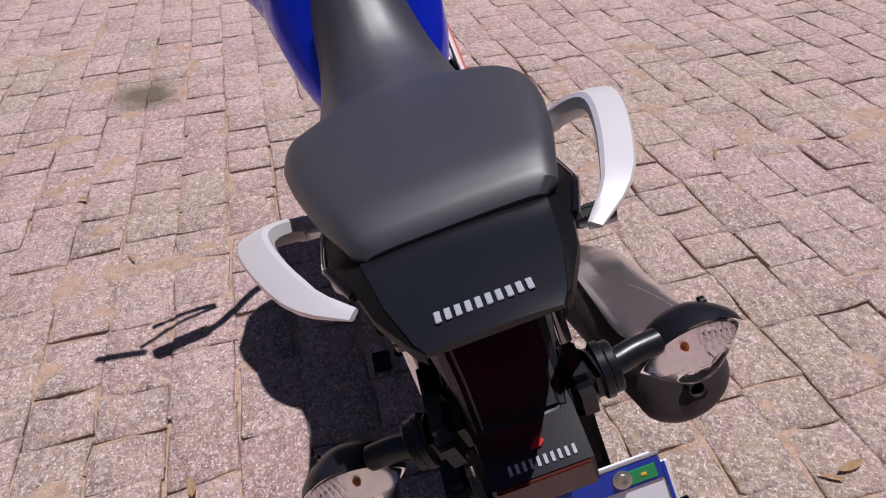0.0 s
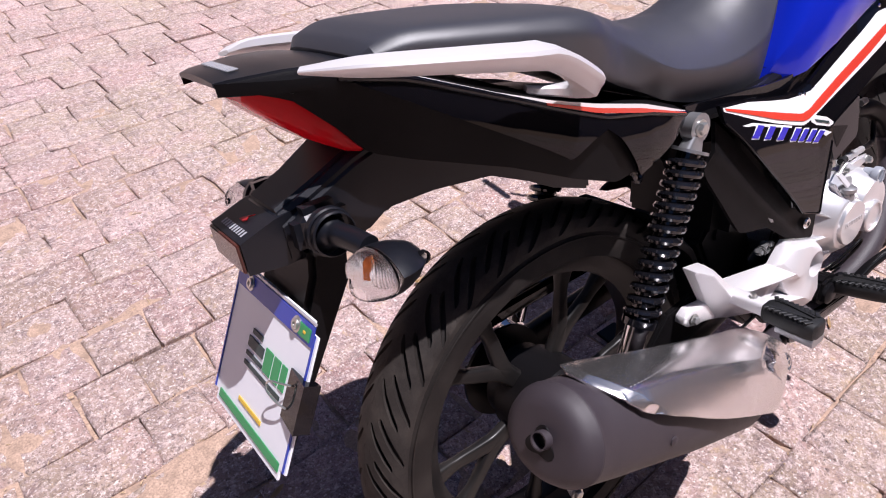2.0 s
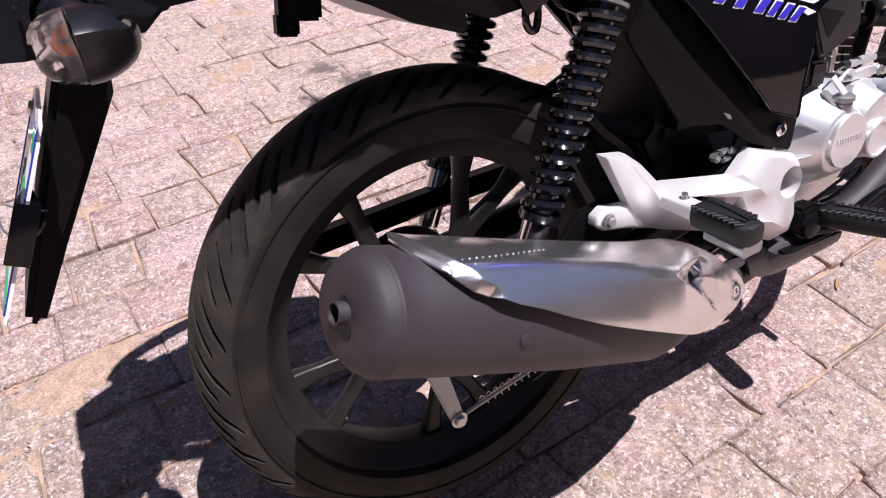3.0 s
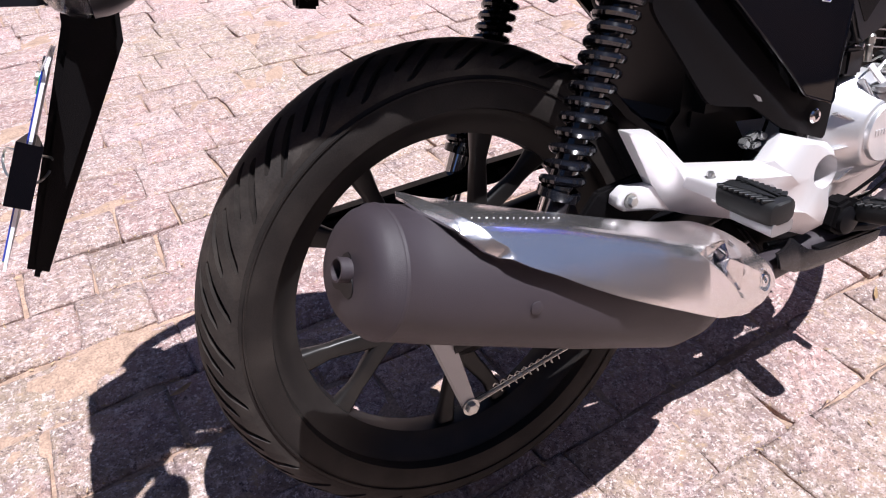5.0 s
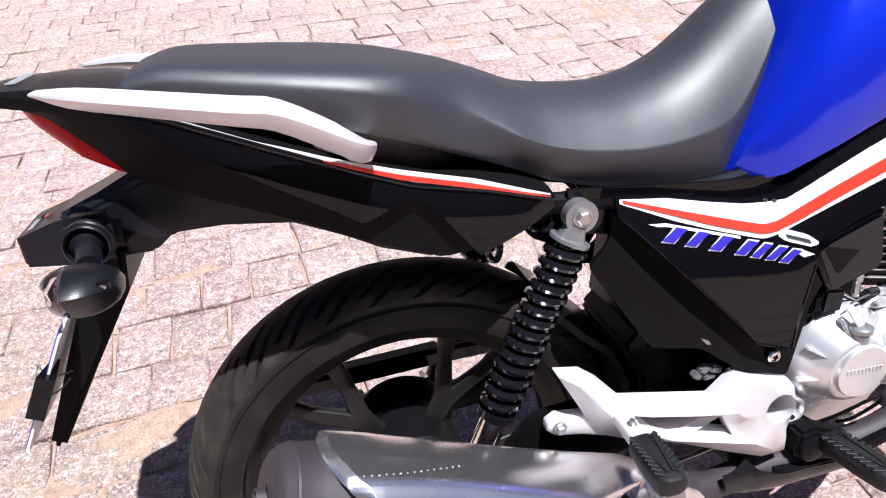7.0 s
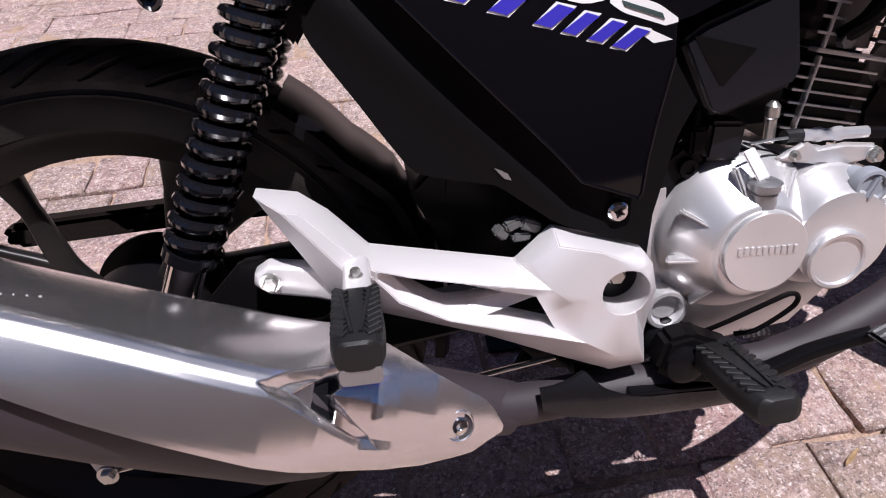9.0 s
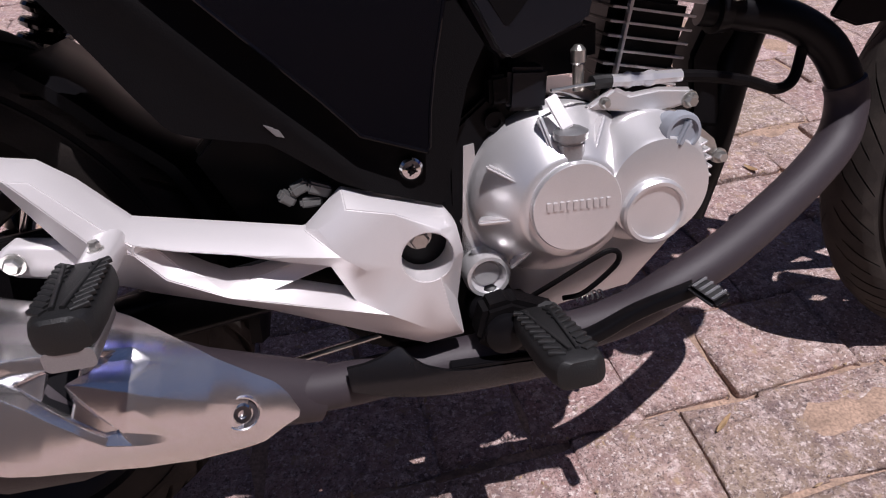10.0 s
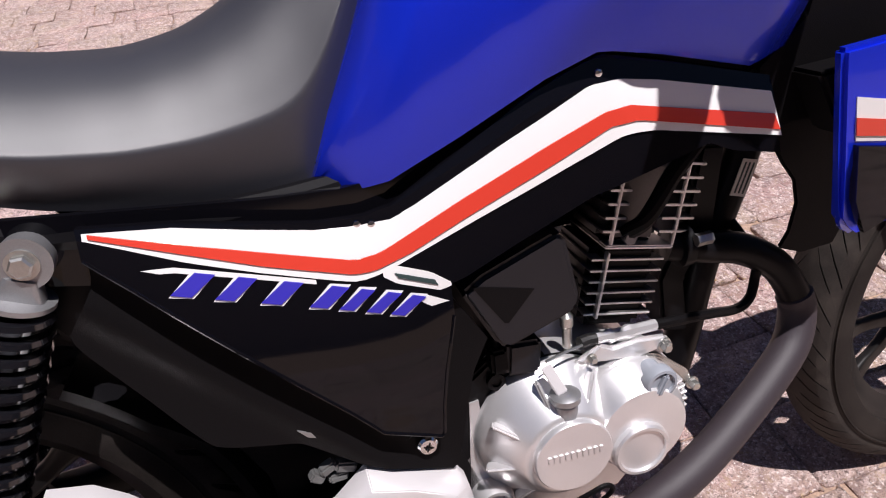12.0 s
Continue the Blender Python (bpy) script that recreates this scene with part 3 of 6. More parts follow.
# sticker: red wing shape and pale bars
part("red_mark", loft([[(-0.351, 0.002, 0.7338 + g), (-0.347, -0.001, 0.7350 + g), (-0.339, -0.012, 0.7375 + g), (-0.344, -0.007, 0.7360 + g), (-0.348, -0.010, 0.7347 + g), (-0.351, -0.006, 0.7338 + g)] for g in (0.0, 0.0012)]), DARKRED, holder, smooth=False)
for k in range(10):
    part("sticker_bar", block((-0.360, 0.022 - 0.0056 * k, 0.7308), (0.0075, 0.0026, 0.0006), 0.0002, (0, -17, 0)), GREYBAR, holder)
# flap behind the number plate
bm = slab([(-0.276, 0.71), (-0.284, 0.66), (-0.361, 0.545), (-0.402, 0.481), (-0.416, 0.489), (-0.370, 0.585), (-0.324, 0.68), (-0.318, 0.71)], -0.055, 0.055, 0.006)
bmesh.ops.translate(bm, vec=(0.003, -0.0125, 0.008), verts=bm.verts)
part("mud_flap", bm, PLASTIC, bike, "black plastic flap behind the number plate")

# number plate: leaning panel, its lower edge farther back
plate_m = Matrix.Translation((-0.338, -0.0125, 0.664)) @ Euler((0, radians(29), 0)).to_matrix().to_4x4()
plate = new("number_plate")
plate.parent = bike
plate.matrix_local = plate_m
tagged(plate, "white number plate with a blue band and green print, held by two bolts")


def on_plate(name, y0, y1, z0, z1, mat, lift, parent=None, label=""):
    bm = block((-lift, (y0 + y1) / 2, (z0 + z1) / 2), (0.0012, abs(y1 - y0), abs(z1 - z0)), 0.0004)
    return part(name, bm, mat, parent or plate, label)


bm = block((0, 0, -0.084), (0.0025, 0.198, 0.166), 0.0)
es = [e for e in bm.edges if abs(e.verts[0].co.x - e.verts[1].co.x) > 0.001]
bmesh.ops.bevel(bm, geom=es, offset=0.012, segments=4, affect="EDGES")
part("panel", bm, PLATE, plate)
on_plate("rim", -0.094, 0.094, -0.001, -0.004, GREYBAR, 0.0022)
on_plate("blue_band", -0.093, 0.093, -0.005, -0.026, PLATEBLUE, 0.0020, label="blue band of the number plate")
on_plate("green_flag", -0.088, -0.064, -0.010, -0.023, GREEN, 0.0028)
on_plate("yellow_flag", -0.079, -0.074, -0.015, -0.018, YELLOW, 0.0034)
for s in (-1, 1):
    on_plate("side_edge", s * 0.093, s * 0.0965, -0.012, -0.155, PLATEBLUE, 0.0020)
for k, (y0, y1, z0, z1, mat) in enumerate([(0.030, 0.004, -0.056, -0.062, DARKINK), (0.036, -0.004, -0.066, -0.078, DARKINK), (0.036, -0.006, -0.083, -0.088, DARKINK),
                                           (-0.008, -0.026, -0.062, -0.088, GREEN), (-0.029, -0.045, -0.062, -0.088, GREEN), (-0.048, -0.060, -0.062, -0.088, GREEN), (0.036, -0.056, -0.094, -0.099, DARKINK)]):
    on_plate("print_bar", y0, y1, z0, z1, mat, 0.0020)
on_plate("yellow_print", 0.03, -0.03, -0.135, -0.140, YELLOW, 0.0019)
on_plate("green_print", 0.08, -0.085, -0.150, -0.160, GREEN, 0.0020)
for s in (-1, 1):
    bm = lathe((0, s * 0.058, -0.0155), [(0.0085, -0.002), (0.0085, -0.0036), (0.0060, -0.0040), (0.0058, -0.0062), (0.0030, -0.0062), (0.0028, -0.0046), (0.0, -0.0046)], 18, "x", cap=False)
    part("bolt", bm, ZINC, plate, "zinc-plated bolt")

# binder clip on the plate's edge
clip = tagged(new("binder_clip"), "black steel binder clip gripping the edge of the number plate", "binder clip")
clip.matrix_world = BIKE @ plate_m @ Matrix.Translation((0, -0.090, -0.082))
bm = loft([[(x * (0.3 + 0.7 * t), -0.012 + 0.030 * t * 0 + y, z) for x, y in ((-0.009, -0.006), (0.009, -0.006), (0.0035, 0.034), (-0.0035, 0.034))] for t, z in ((1, -0.025), (1, 0.025))])
part("body", bevelled(bm, 0.001), GLOSS, clip, "black spring steel body")
for sx in (-1, 1):
    pts = [(sx * 0.006, 0.010, -0.012), (sx * 0.012, 0.020, -0.010), (sx * 0.016, 0.034, -0.006), (sx * 0.017, 0.038, 0.0), (sx * 0.016, 0.034, 0.006), (sx * 0.012, 0.020, 0.010), (sx * 0.006, 0.010, 0.012)]
    part("wire_handle", tube(pts, 0.0011, 6, 5), ZINC, clip)


# indicators
def indicator(s):
    h = new("indicator")
    h.parent = bike
    droop = Matrix.Translation((-0.300, 0.055, 0.716)) @ Euler((radians(-9), 0, 0)).to_matrix().to_4x4() @ Matrix.Translation((0.300, -0.055, -0.716)) if s == LEFT else Matrix.Identity(4)
    h.matrix_local = Matrix.Translation((0.003, -0.0125 if s == RIGHT else 0.0, 0.019 if s == RIGHT else 0.014)) @ droop
    tagged(h, "rear indicator with a clear lens and an amber bulb on a black stalk")
    part("boss", block((-0.300, s * 0.052, 0.716), (0.056, 0.036, 0.050), 0.012, None, 3), COWL, h)
    bm = tube([(-0.302, s * 0.066, 0.716), (-0.300, s * 0.078, 0.717), (-0.298, s * 0.088, 0.717), (-0.294, s * 0.103, 0.716), (-0.290, s * 0.125, 0.713)], lambda t: 0.023 - 0.0115 * min(1, t * 2.6), 20, 5, (0, 0, 1))
    stalk = part("stalk", bm, COWL, h, "stepped black rubber stalk")
    for y, r in ((0.072, 0.0235), (0.080, 0.0215)):
        part("stalk_ring", lathe((-0.3005, s * y, 0.7168), [(r - 0.001, -0.0042), (r + 0.0006, -0.0030), (r + 0.0006, 0.0030), (r - 0.001, 0.0042)], 28, cap=False), COWL, stalk)
    c = Vector((-0.296, s * 0.149, 0.7030))

    def shell(stations):
        rings = []
        for x, grow in stations:
            ring = []
            for j in range(36):
                a = 2 * math.pi * j / 36
                ca, sa = math.cos(a), math.sin(a)
                w = 0.046 * ca
                tip = max(0.0, ca)
                hh = math.copysign((0.0265 if sa < 0 else 0.0215) * (1 - abs(ca) ** 2.3) + 0.0015 * abs(sa), sa)
                ring.append((c.x + x - 0.010 * (ca * ca) * (x < -0.004) * -1, c.y + w * s * grow, c.z + hh * grow + 0.010 * ca * grow))
            rings.append(ring)
        return loft(rings)
    part("housing", shell([(-0.003, 1.0), (0.006, 0.99), (0.014, 0.93), (0.022, 0.82), (0.030, 0.64), (0.035, 0.40), (0.037, 0.15)]), COWL, h, "black indicator housing")
    part("lens", shell([(-0.0305, 0.22), (-0.029, 0.48), (-0.025, 0.70), (-0.018, 0.87), (-0.010, 0.96), (-0.0035, 0.985)]), CLEAR, h, "clear ribbed indicator lens")
    bm = loft([[(c.x - 0.0042 + 0.006 * (1 - r), c.y + s * 0.037 * r * math.cos(a), c.z + 0.021 * r * math.sin(a) + 0.005 * math.cos(a)) for a in [2 * math.pi * j / 28 for j in range(28)]] for r in (1.0, 0.75, 0.5, 0.2)])
    part("bulb_reflector", bm, REFLECT, h)
    bm = lathe((c.x - 0.002, c.y - s * 0.004, c.z + 0.002), [(0.0028, 0.002), (0.0034, -0.001), (0.0034, -0.003), (0.0024, -0.0055), (0.001, -0.0065)], 16, "x")
    part("bulb", bm, AMBER, h, "amber bulb")
    for k in range(5):
        bm = block((c.x - 0.008, c.y + s * (0.010 + 0.0045 * k), c.z + 0.004), (0.003, 0.0012, 0.022 - 0.002 * k), 0.0003)
        part("lens_rib", bm, CLEAR, h)
    part("screw_well", lathe((-0.268, s * 0.1745, 0.712), [(0.0062, 0), (0.0062, s * 0.0045), (0.0045, s * 0.0045), (0.0045, s * 0.001)], 14, cap=False), FRAME, h)
    part("screw", lathe((-0.268, s * 0.1755, 0.712), [(0.0035, 0), (0.0030, s * 0.0025), (0.0008, s * 0.003)], 12), ZINC, h)


indicator(RIGHT)
indicator(LEFT)

# ---- side covers and the long panel under the tank ----
TOP = [(0.20, 0.706), (0.25, 0.7005), (0.31, 0.6915), (0.3635, 0.679), (0.41, 0.669), (0.447, 0.6665), (0.470, 0.6705), (0.5916, 0.7368), (0.633, 0.752), (0.654, 0.757), (0.698, 0.7458), (0.795, 0.719), (0.86, 0.702)]


def side_y(s):
    return lambda x, z: s * (0.121 + 0.033 * (1 - math.exp(-max(-0.012, interp(TOP, x) - z) / 0.07)))


def flat_y(s, a, b):
    """From a at the top to b low down."""
    return lambda x, z: s * (a + (b - a) * min(1, max(0, (0.68 - z) / 0.26)))


for s in (RIGHT, LEFT):
    f = side_y(s)
    rear = (lambda pts: pts) if s == RIGHT else (lambda pts: [(max(x, 0.292 + 0.02 * k), z) for k, (x, z) in enumerate(pts)])

    def lower_y(x, z):
        """Leans out downwards, with a soft fold that runs down and ahead from its rear corner."""
        fold = 0.006 * max(0.0, 1 - abs((z - 0.615) + 1.05 * (x - 0.262)) / 0.03)
        return flat_y(s, 0.116, 0.141)(x, z) + s * fold

    bm = skin(rear([(0.249, 0.679), (0.2757, 0.655)]) + [(0.3353, 0.590), (0.405, 0.515), (0.428, 0.487), (0.478, 0.468), (0.484, 0.50), (0.491, 0.530), (0.507, 0.583), (0.534, 0.5355)],
              rear([(0.2465, 0.655), (0.2193, 0.6193), (0.2264, 0.6040), (0.2571, 0.5570), (0.273, 0.5310)]) + [(0.2926, 0.5015), (0.3078, 0.4950), (0.3624, 0.4823), (0.4093, 0.4462), (0.4892, 0.4133), (0.4979, 0.4399), (0.5179, 0.5075)], lower_y, 60, 10, 0.006)
    lower = part("lower_side_panel", bm, PLASTIC, bike, "matt black lower side panel with a screw")
    up = skin([(0.249, 0.7005), (0.31, 0.6915), (0.3635, 0.679), (0.41, 0.669), (0.447, 0.6665), (0.470, 0.6705), (0.505, 0.640)], [(0.249, 0.679), (0.2757, 0.652), (0.3353, 0.5871), (0.4075, 0.5097), (0.430, 0.4825), (0.481, 0.4625), (0.4845, 0.495), (0.491, 0.5285), (0.5035, 0.577)], f, 60, 12, 0.007, 0.0012)
    sc = part("side_cover", up, GLOSS, bike, "glossy black side cover with a striped decal")
    lp = part("tank_side_panel", skin([(0.470, 0.6705), (0.5916, 0.7368), (0.633, 0.752), (0.654, 0.757), (0.698, 0.7458), (0.795, 0.719), (0.806, 0.716)], [(0.492, 0.600), (0.518, 0.607), (0.560, 0.625), (0.629, 0.652), (0.738, 0.6745), (0.760, 0.664), (0.808, 0.6525)], f, 50, 10, 0.005), GLOSS, bike, "glossy black panel under the tank with a red and white stripe")
    part("white_stripe", skin([(0.253, 0.697), (0.311, 0.6885), (0.3635, 0.675), (0.409, 0.6645), (0.441, 0.6610), (0.468, 0.6612), (0.487, 0.6685), (0.566, 0.7055), (0.6367, 0.7365), (0.661, 0.7379), (0.696, 0.7314), (0.803, 0.7042)],
                              [(0.2525, 0.6925), (0.279, 0.6806), (0.317, 0.663), (0.362, 0.6451), (0.413, 0.6268), (0.430, 0.6215), (0.441, 0.6210), (0.460, 0.6245), (0.529, 0.6503), (0.613, 0.6807), (0.655, 0.695), (0.668, 0.696), (0.688, 0.6946), (0.8086, 0.6675)], f, 80, 4, 0.003, 0.0018), WHITE, lp, "white stripe decal")
    part("red_stripe", skin([(0.2565, 0.6960), (0.3074, 0.6790), (0.3667, 0.6590), (0.4077, 0.6455), (0.4335, 0.6375), (0.452, 0.6385), (0.468, 0.6440), (0.522, 0.6680), (0.595, 0.6980), (0.6444, 0.7159), (0.6666, 0.7179), (0.8025, 0.6865)],
                            [(0.2565, 0.6932), (0.3063, 0.6735), (0.3666, 0.6490), (0.400, 0.6375), (0.4316, 0.6272), (0.4475, 0.6265), (0.4755, 0.6340), (0.5235, 0.6545), (0.603, 0.6860), (0.6481, 0.7045), (0.6729, 0.7053), (0.8069, 0.6728)], f, 80, 3, 0.003, 0.0030), RED, lp, "red stripe decal")
    # model badge: slanted blocks, blue-violet with a white edge, under a long pointed bar
    zt = lambda x: 0.6590 - 0.353 * (x - 0.310)
    for x0, x1 in ((0.3190, 0.3325), (0.3480, 0.3605), (0.3790, 0.3925), (0.4130, 0.4255), (0.4345, 0.4445), (0.4545, 0.4645), (0.4730, 0.4830)):
        for nm, g, up, mat in (("badge_ground", 0.0017, 0.0016, WHITE), ("badge_bar", 0.0, 0.0026, INK)):
            part(nm, skin([(x0 - g * 0.8, zt(x0) + g), (x1 + g, zt(x1) + g)], [(x0 - 0.0195 - g, zt(x0) - 0.0118 - g), (x1 - 0.0195 + g * 0.8, zt(x1) - 0.0118 - g)], f, 4, 3, 0.002, up), mat, sc)
    part("badge_serif", skin([(0.284, 0.6650), (0.306, 0.6625), (0.4020, 0.6295)], [(0.2960, 0.6600), (0.306, 0.6585), (0.4020, 0.6262)], f, 12, 2, 0.002, 0.0014), WHITE, sc)
    part("badge_serif", skin([(0.480, 0.6010), (0.5010, 0.5905)], [(0.478, 0.5950), (0.4860, 0.5890)], f, 4, 2, 0.002, 0.0014), WHITE, sc)
    # small pointed oval badge
    part("oval_badge", skin([(0.4530, 0.6235), (0.462, 0.6275), (0.490, 0.6170), (0.5045, 0.6060)], [(0.4530, 0.6200), (0.463, 0.6125), (0.495, 0.6010), (0.5045, 0.6030)], f, 12, 2, 0.002, 0.0018), WHITE, sc, "small white oval badge")
    part("oval_badge_bar", skin([(0.462, 0.6215), (0.492, 0.6105)], [(0.464, 0.6175), (0.494, 0.6060)], f, 4, 2, 0.002, 0.0028), DARKINK, sc)
    # raised bead along the cover's lower edge
    lip = [(0.250, 0.6795), (0.2757, 0.6535), (0.3353, 0.5885), (0.4075, 0.511), (0.430, 0.484), (0.4805, 0.464), (0.484, 0.495), (0.4905, 0.5285), (0.503, 0.577)]
    part("edge_bead", sweep([Vector((p.x, f(p.x, p.y) + s * 0.0012, p.y)) for p in along(lip, 60)], lambda t: circle(0.0016, 8), (0, 1, 0)), GLOSS, sc)
    bm = lathe((0.466, s * 0.1405, 0.449), [(0.0095, 0), (0.0095, s * 0.002), (0.0075, s * 0.0042), (0.0035, s * 0.0048), (0.0030, s * 0.0022), (0.0, s * 0.0020)], 24, cap=False)
    # pale sliver: sun on the panel's lower edge, made as a metal strip
    part("sunlit_edge", slab([(0.360, 0.4985), (0.374, 0.4925), (0.3885, 0.4820), (0.381, 0.4830), (0.368, 0.4885)], s * 0.136, s * 0.1385, 0.0006), ALLOY, lower, "pale sliver that stands in for sunlight on the panel's edge")
    sw = part("screw", bm, CHROME, lower, "chrome pan head screw")
    for a in (20, 110):
        part("screw_slot", block((0.466, s * 0.1449, 0.449), (0.0100, 0.0010, 0.0018), 0.0002, (0, a, 0)), FRAME, sw)

# dark inner parts between the covers: battery box, air box, inner mudguard
part("air_box", block((0.405, 0, 0.555), (0.17, 0.19, 0.22), 0.02, (0, 8, 0)), FRAME, bike, "black air box behind the side covers")
rings = []
for i in range(25):
    deg = 53 - 60 * i / 24
    a, out = radians(deg), interp([(-20, 0.016), (28, 0.016), (38, 0.0025), (60, 0.0025)], deg)
    rings.append([(r * math.cos(a), y, 0.309 + r * math.sin(a)) for y, r in ((-0.070, 0.288 + out), (-0.070, 0.298 + out), (-0.058, 0.3045 + out), (0.058, 0.3045 + out), (0.070, 0.298 + out), (0.070, 0.288 + out), (0.0675, 0.288 + out), (0.0675, 0.297 + out), (0.056, 0.3025 + out), (-0.056, 0.3025 + out), (-0.0675, 0.297 + out), (-0.0675, 0.288 + out))])
part("inner_mudguard", loft(rings), FRAME, bike, "black inner mudguard ahead of the rear wheel")
part("mudguard_web", slab([(0.290, 0.462), (0.318, 0.40), (0.326, 0.32), (0.40, 0.30), (0.44, 0.40), (0.40, 0.47), (0.33, 0.50)], -0.070, 0.070, 0.006), FRAME, bike, "black battery tray ahead of the wheel")
part("rail_gusset", slab([(0.150, 0.700), (0.262, 0.700), (0.247, 0.654), (0.223, 0.6175), (0.2106, 0.6005), (0.2042, 0.6120), (0.188, 0.640), (0.160, 0.655), (0.148, 0.680)], -0.092, -0.074, 0.003), FRAME, bike, "black gusset plate under the seat rail")
part("tank_support", block((0.52, 0, 0.690), (0.22, 0.19, 0.055), 0.015, (0, -9, 0)), FRAME, bike, "black frame cover between seat and tank")
for s in (RIGHT, LEFT):
    bm = skin([(0.20, 0.712), (0.38, 0.690), (0.44, 0.686), (0.475, 0.692), (0.59, 0.748), (0.65, 0.765), (0.79, 0.730)], [(0.20, 0.66), (0.38, 0.62), (0.44, 0.60), (0.475, 0.61), (0.59, 0.66), (0.65, 0.69), (0.79, 0.67)], lambda x, z: s * 0.106, 40, 3, 0.006)
    part("tank_edge_cover", bm, GLOSS, bike, "black inner edge between the tank and the side panel")
part("seat_rail", tube([(-0.20, -0.07, 0.79), (0.05, -0.085, 0.72), (0.22, -0.095, 0.69), (0.40, -0.09, 0.68), (0.60, -0.06, 0.70)], 0.013, 10), FRAME, bike)
part("seat_rail", tube([(-0.20, 0.07, 0.79), (0.05, 0.085, 0.72), (0.22, 0.095, 0.69), (0.40, 0.09, 0.68), (0.60, 0.06, 0.70)], 0.013, 10), FRAME, bike)
part("frame_tube", tube([(0.38, -0.09, 0.68), (0.44, -0.10, 0.55), (0.48, -0.10, 0.42), (0.49, -0.09, 0.33)], 0.014, 10), FRAME, bike)
part("frame_tube", tube([(0.38, 0.09, 0.68), (0.44, 0.10, 0.55), (0.48, 0.10, 0.42), (0.49, 0.09, 0.33)], 0.014, 10), FRAME, bike)
part("down_tube", tube([(0.930, 0, 0.78), (0.884, 0, 0.62), (0.836, 0, 0.48), (0.814, 0, 0.38), (0.79, 0, 0.30)], 0.0205, 14), FRAME, bike, "black frame down tube with a paper label")
bm = skin([(0.866, 0.603), (0.885, 0.598)], [(0.852, 0.564), (0.871, 0.558)], lambda x, z: -0.0222, 3, 3, 0.001)
label = part("paper_label", bm, LABEL, bike, "pale paper label with printed bars")
for k in range(3):
    part("print_line", skin([(0.8685 + 0.0050 * k, 0.599 - 0.0014 * k), (0.8705 + 0.0050 * k, 0.5985 - 0.0014 * k)], [(0.8565 + 0.0050 * k, 0.566 - 0.0016 * k), (0.8585 + 0.0050 * k, 0.5655 - 0.0016 * k)], lambda x, z: -0.0226, 2, 2, 0.001), DARKINK, label)
# helmet hook loop under the tail
part("strap_hook", tube([(0.113, -0.10, 0.690), (0.1105, -0.10, 0.672), (0.1045, -0.101, 0.659), (0.106, -0.102, 0.646), (0.1135, -0.103, 0.642), (0.1185, -0.102, 0.652), (0.121, -0.10, 0.664), (0.1275, -0.10, 0.672), (0.130, -0.10, 0.690)], 0.0042, 8), SPRING, bike, "black wire luggage hook")
mc = part("mudguard_clip", block((-0.062, 0.10, 0.686), (0.050, 0.024, 0.034), 0.004, (0, 10, 0)), PLASTIC, bike, "black strap clip under the tail")
part("clip_tongue", block((-0.080, 0.10, 0.668), (0.026, 0.020, 0.026), 0.003, (0, 10, 0)), PLASTIC, mc)
bolt("clip_screw", (-0.080, 0.088, 0.668), 0.004, mc, FRAME)
# wiring tucked in beside the top of the shock absorber
part("wire_loop", tube([(0.150, -0.085, 0.695), (0.158, -0.096, 0.672), (0.174, -0.098, 0.664), (0.184, -0.096, 0.672), (0.182, -0.085, 0.695)], 0.0035, 8), SPRING, bike, "loop of black wiring")

# ---- tank ----
rings = []
TANK = [(0.415, 0.686, 0.080, 0.76, 0.45), (0.440, 0.679, 0.101, 0.90, 0.34), (0.47, 0.684, 0.114, 0.955, 0.28), (0.53, 0.712, 0.124, 0.985, 0.22), (0.60, 0.745, 0.129, 1.0, 0.16), (0.645, 0.7595, 0.130, 1.0, 0.11),
        (0.70, 0.748, 0.128, 0.995, 0.05), (0.787, 0.724, 0.122, 0.98, 0.02), (0.83, 0.735, 0.110, 0.96, 0.0), (0.87, 0.76, 0.08, 0.93, 0.0)]
for i in range(33):
    x = 0.415 + (0.87 - 0.415) * i / 32
    zl, w, zt, k = interp(TANK, x)
    h = zt - zl
    f = min(1, max(0, (x - 0.57) / 0.12)) * min(1, (0.87 - x) / 0.06)          # the tank's shoulders overhang its front
    half = [(w * 0.8, 0.0), (w, 0.01), (w * (1.10 + 0.12 * f), 0.16), (w * (1.16 + 0.30 * f), 0.38), (w * (1.10 + 0.36 * f), 0.56), (w * (0.93 + 0.32 * f), 0.76), (w * (0.62 + 0.2 * f), 0.92), (w * 0.3, 0.99)]
    ring = [(x + k * h * v, -y, zl + h * v) for y, v in half] + [(x + k * h, 0.01, zt)] + [(x + k * h * v, y + 0.02, zl + h * v) for y, v in half[::-1]]
    rings.append(ring)
part("fuel_tank", loft(rings), BLUE, bike, "glossy metallic blue fuel tank")
for x, z in ((0.441, 0.662), (0.452, 0.660), (0.645, 0.7445)):
    part("rivet", lathe((x, side_y(-1)(x, z), z), [(0.0035, 0), (0.003, -0.002), (0.001, -0.003)], 10), CHROME, bike)

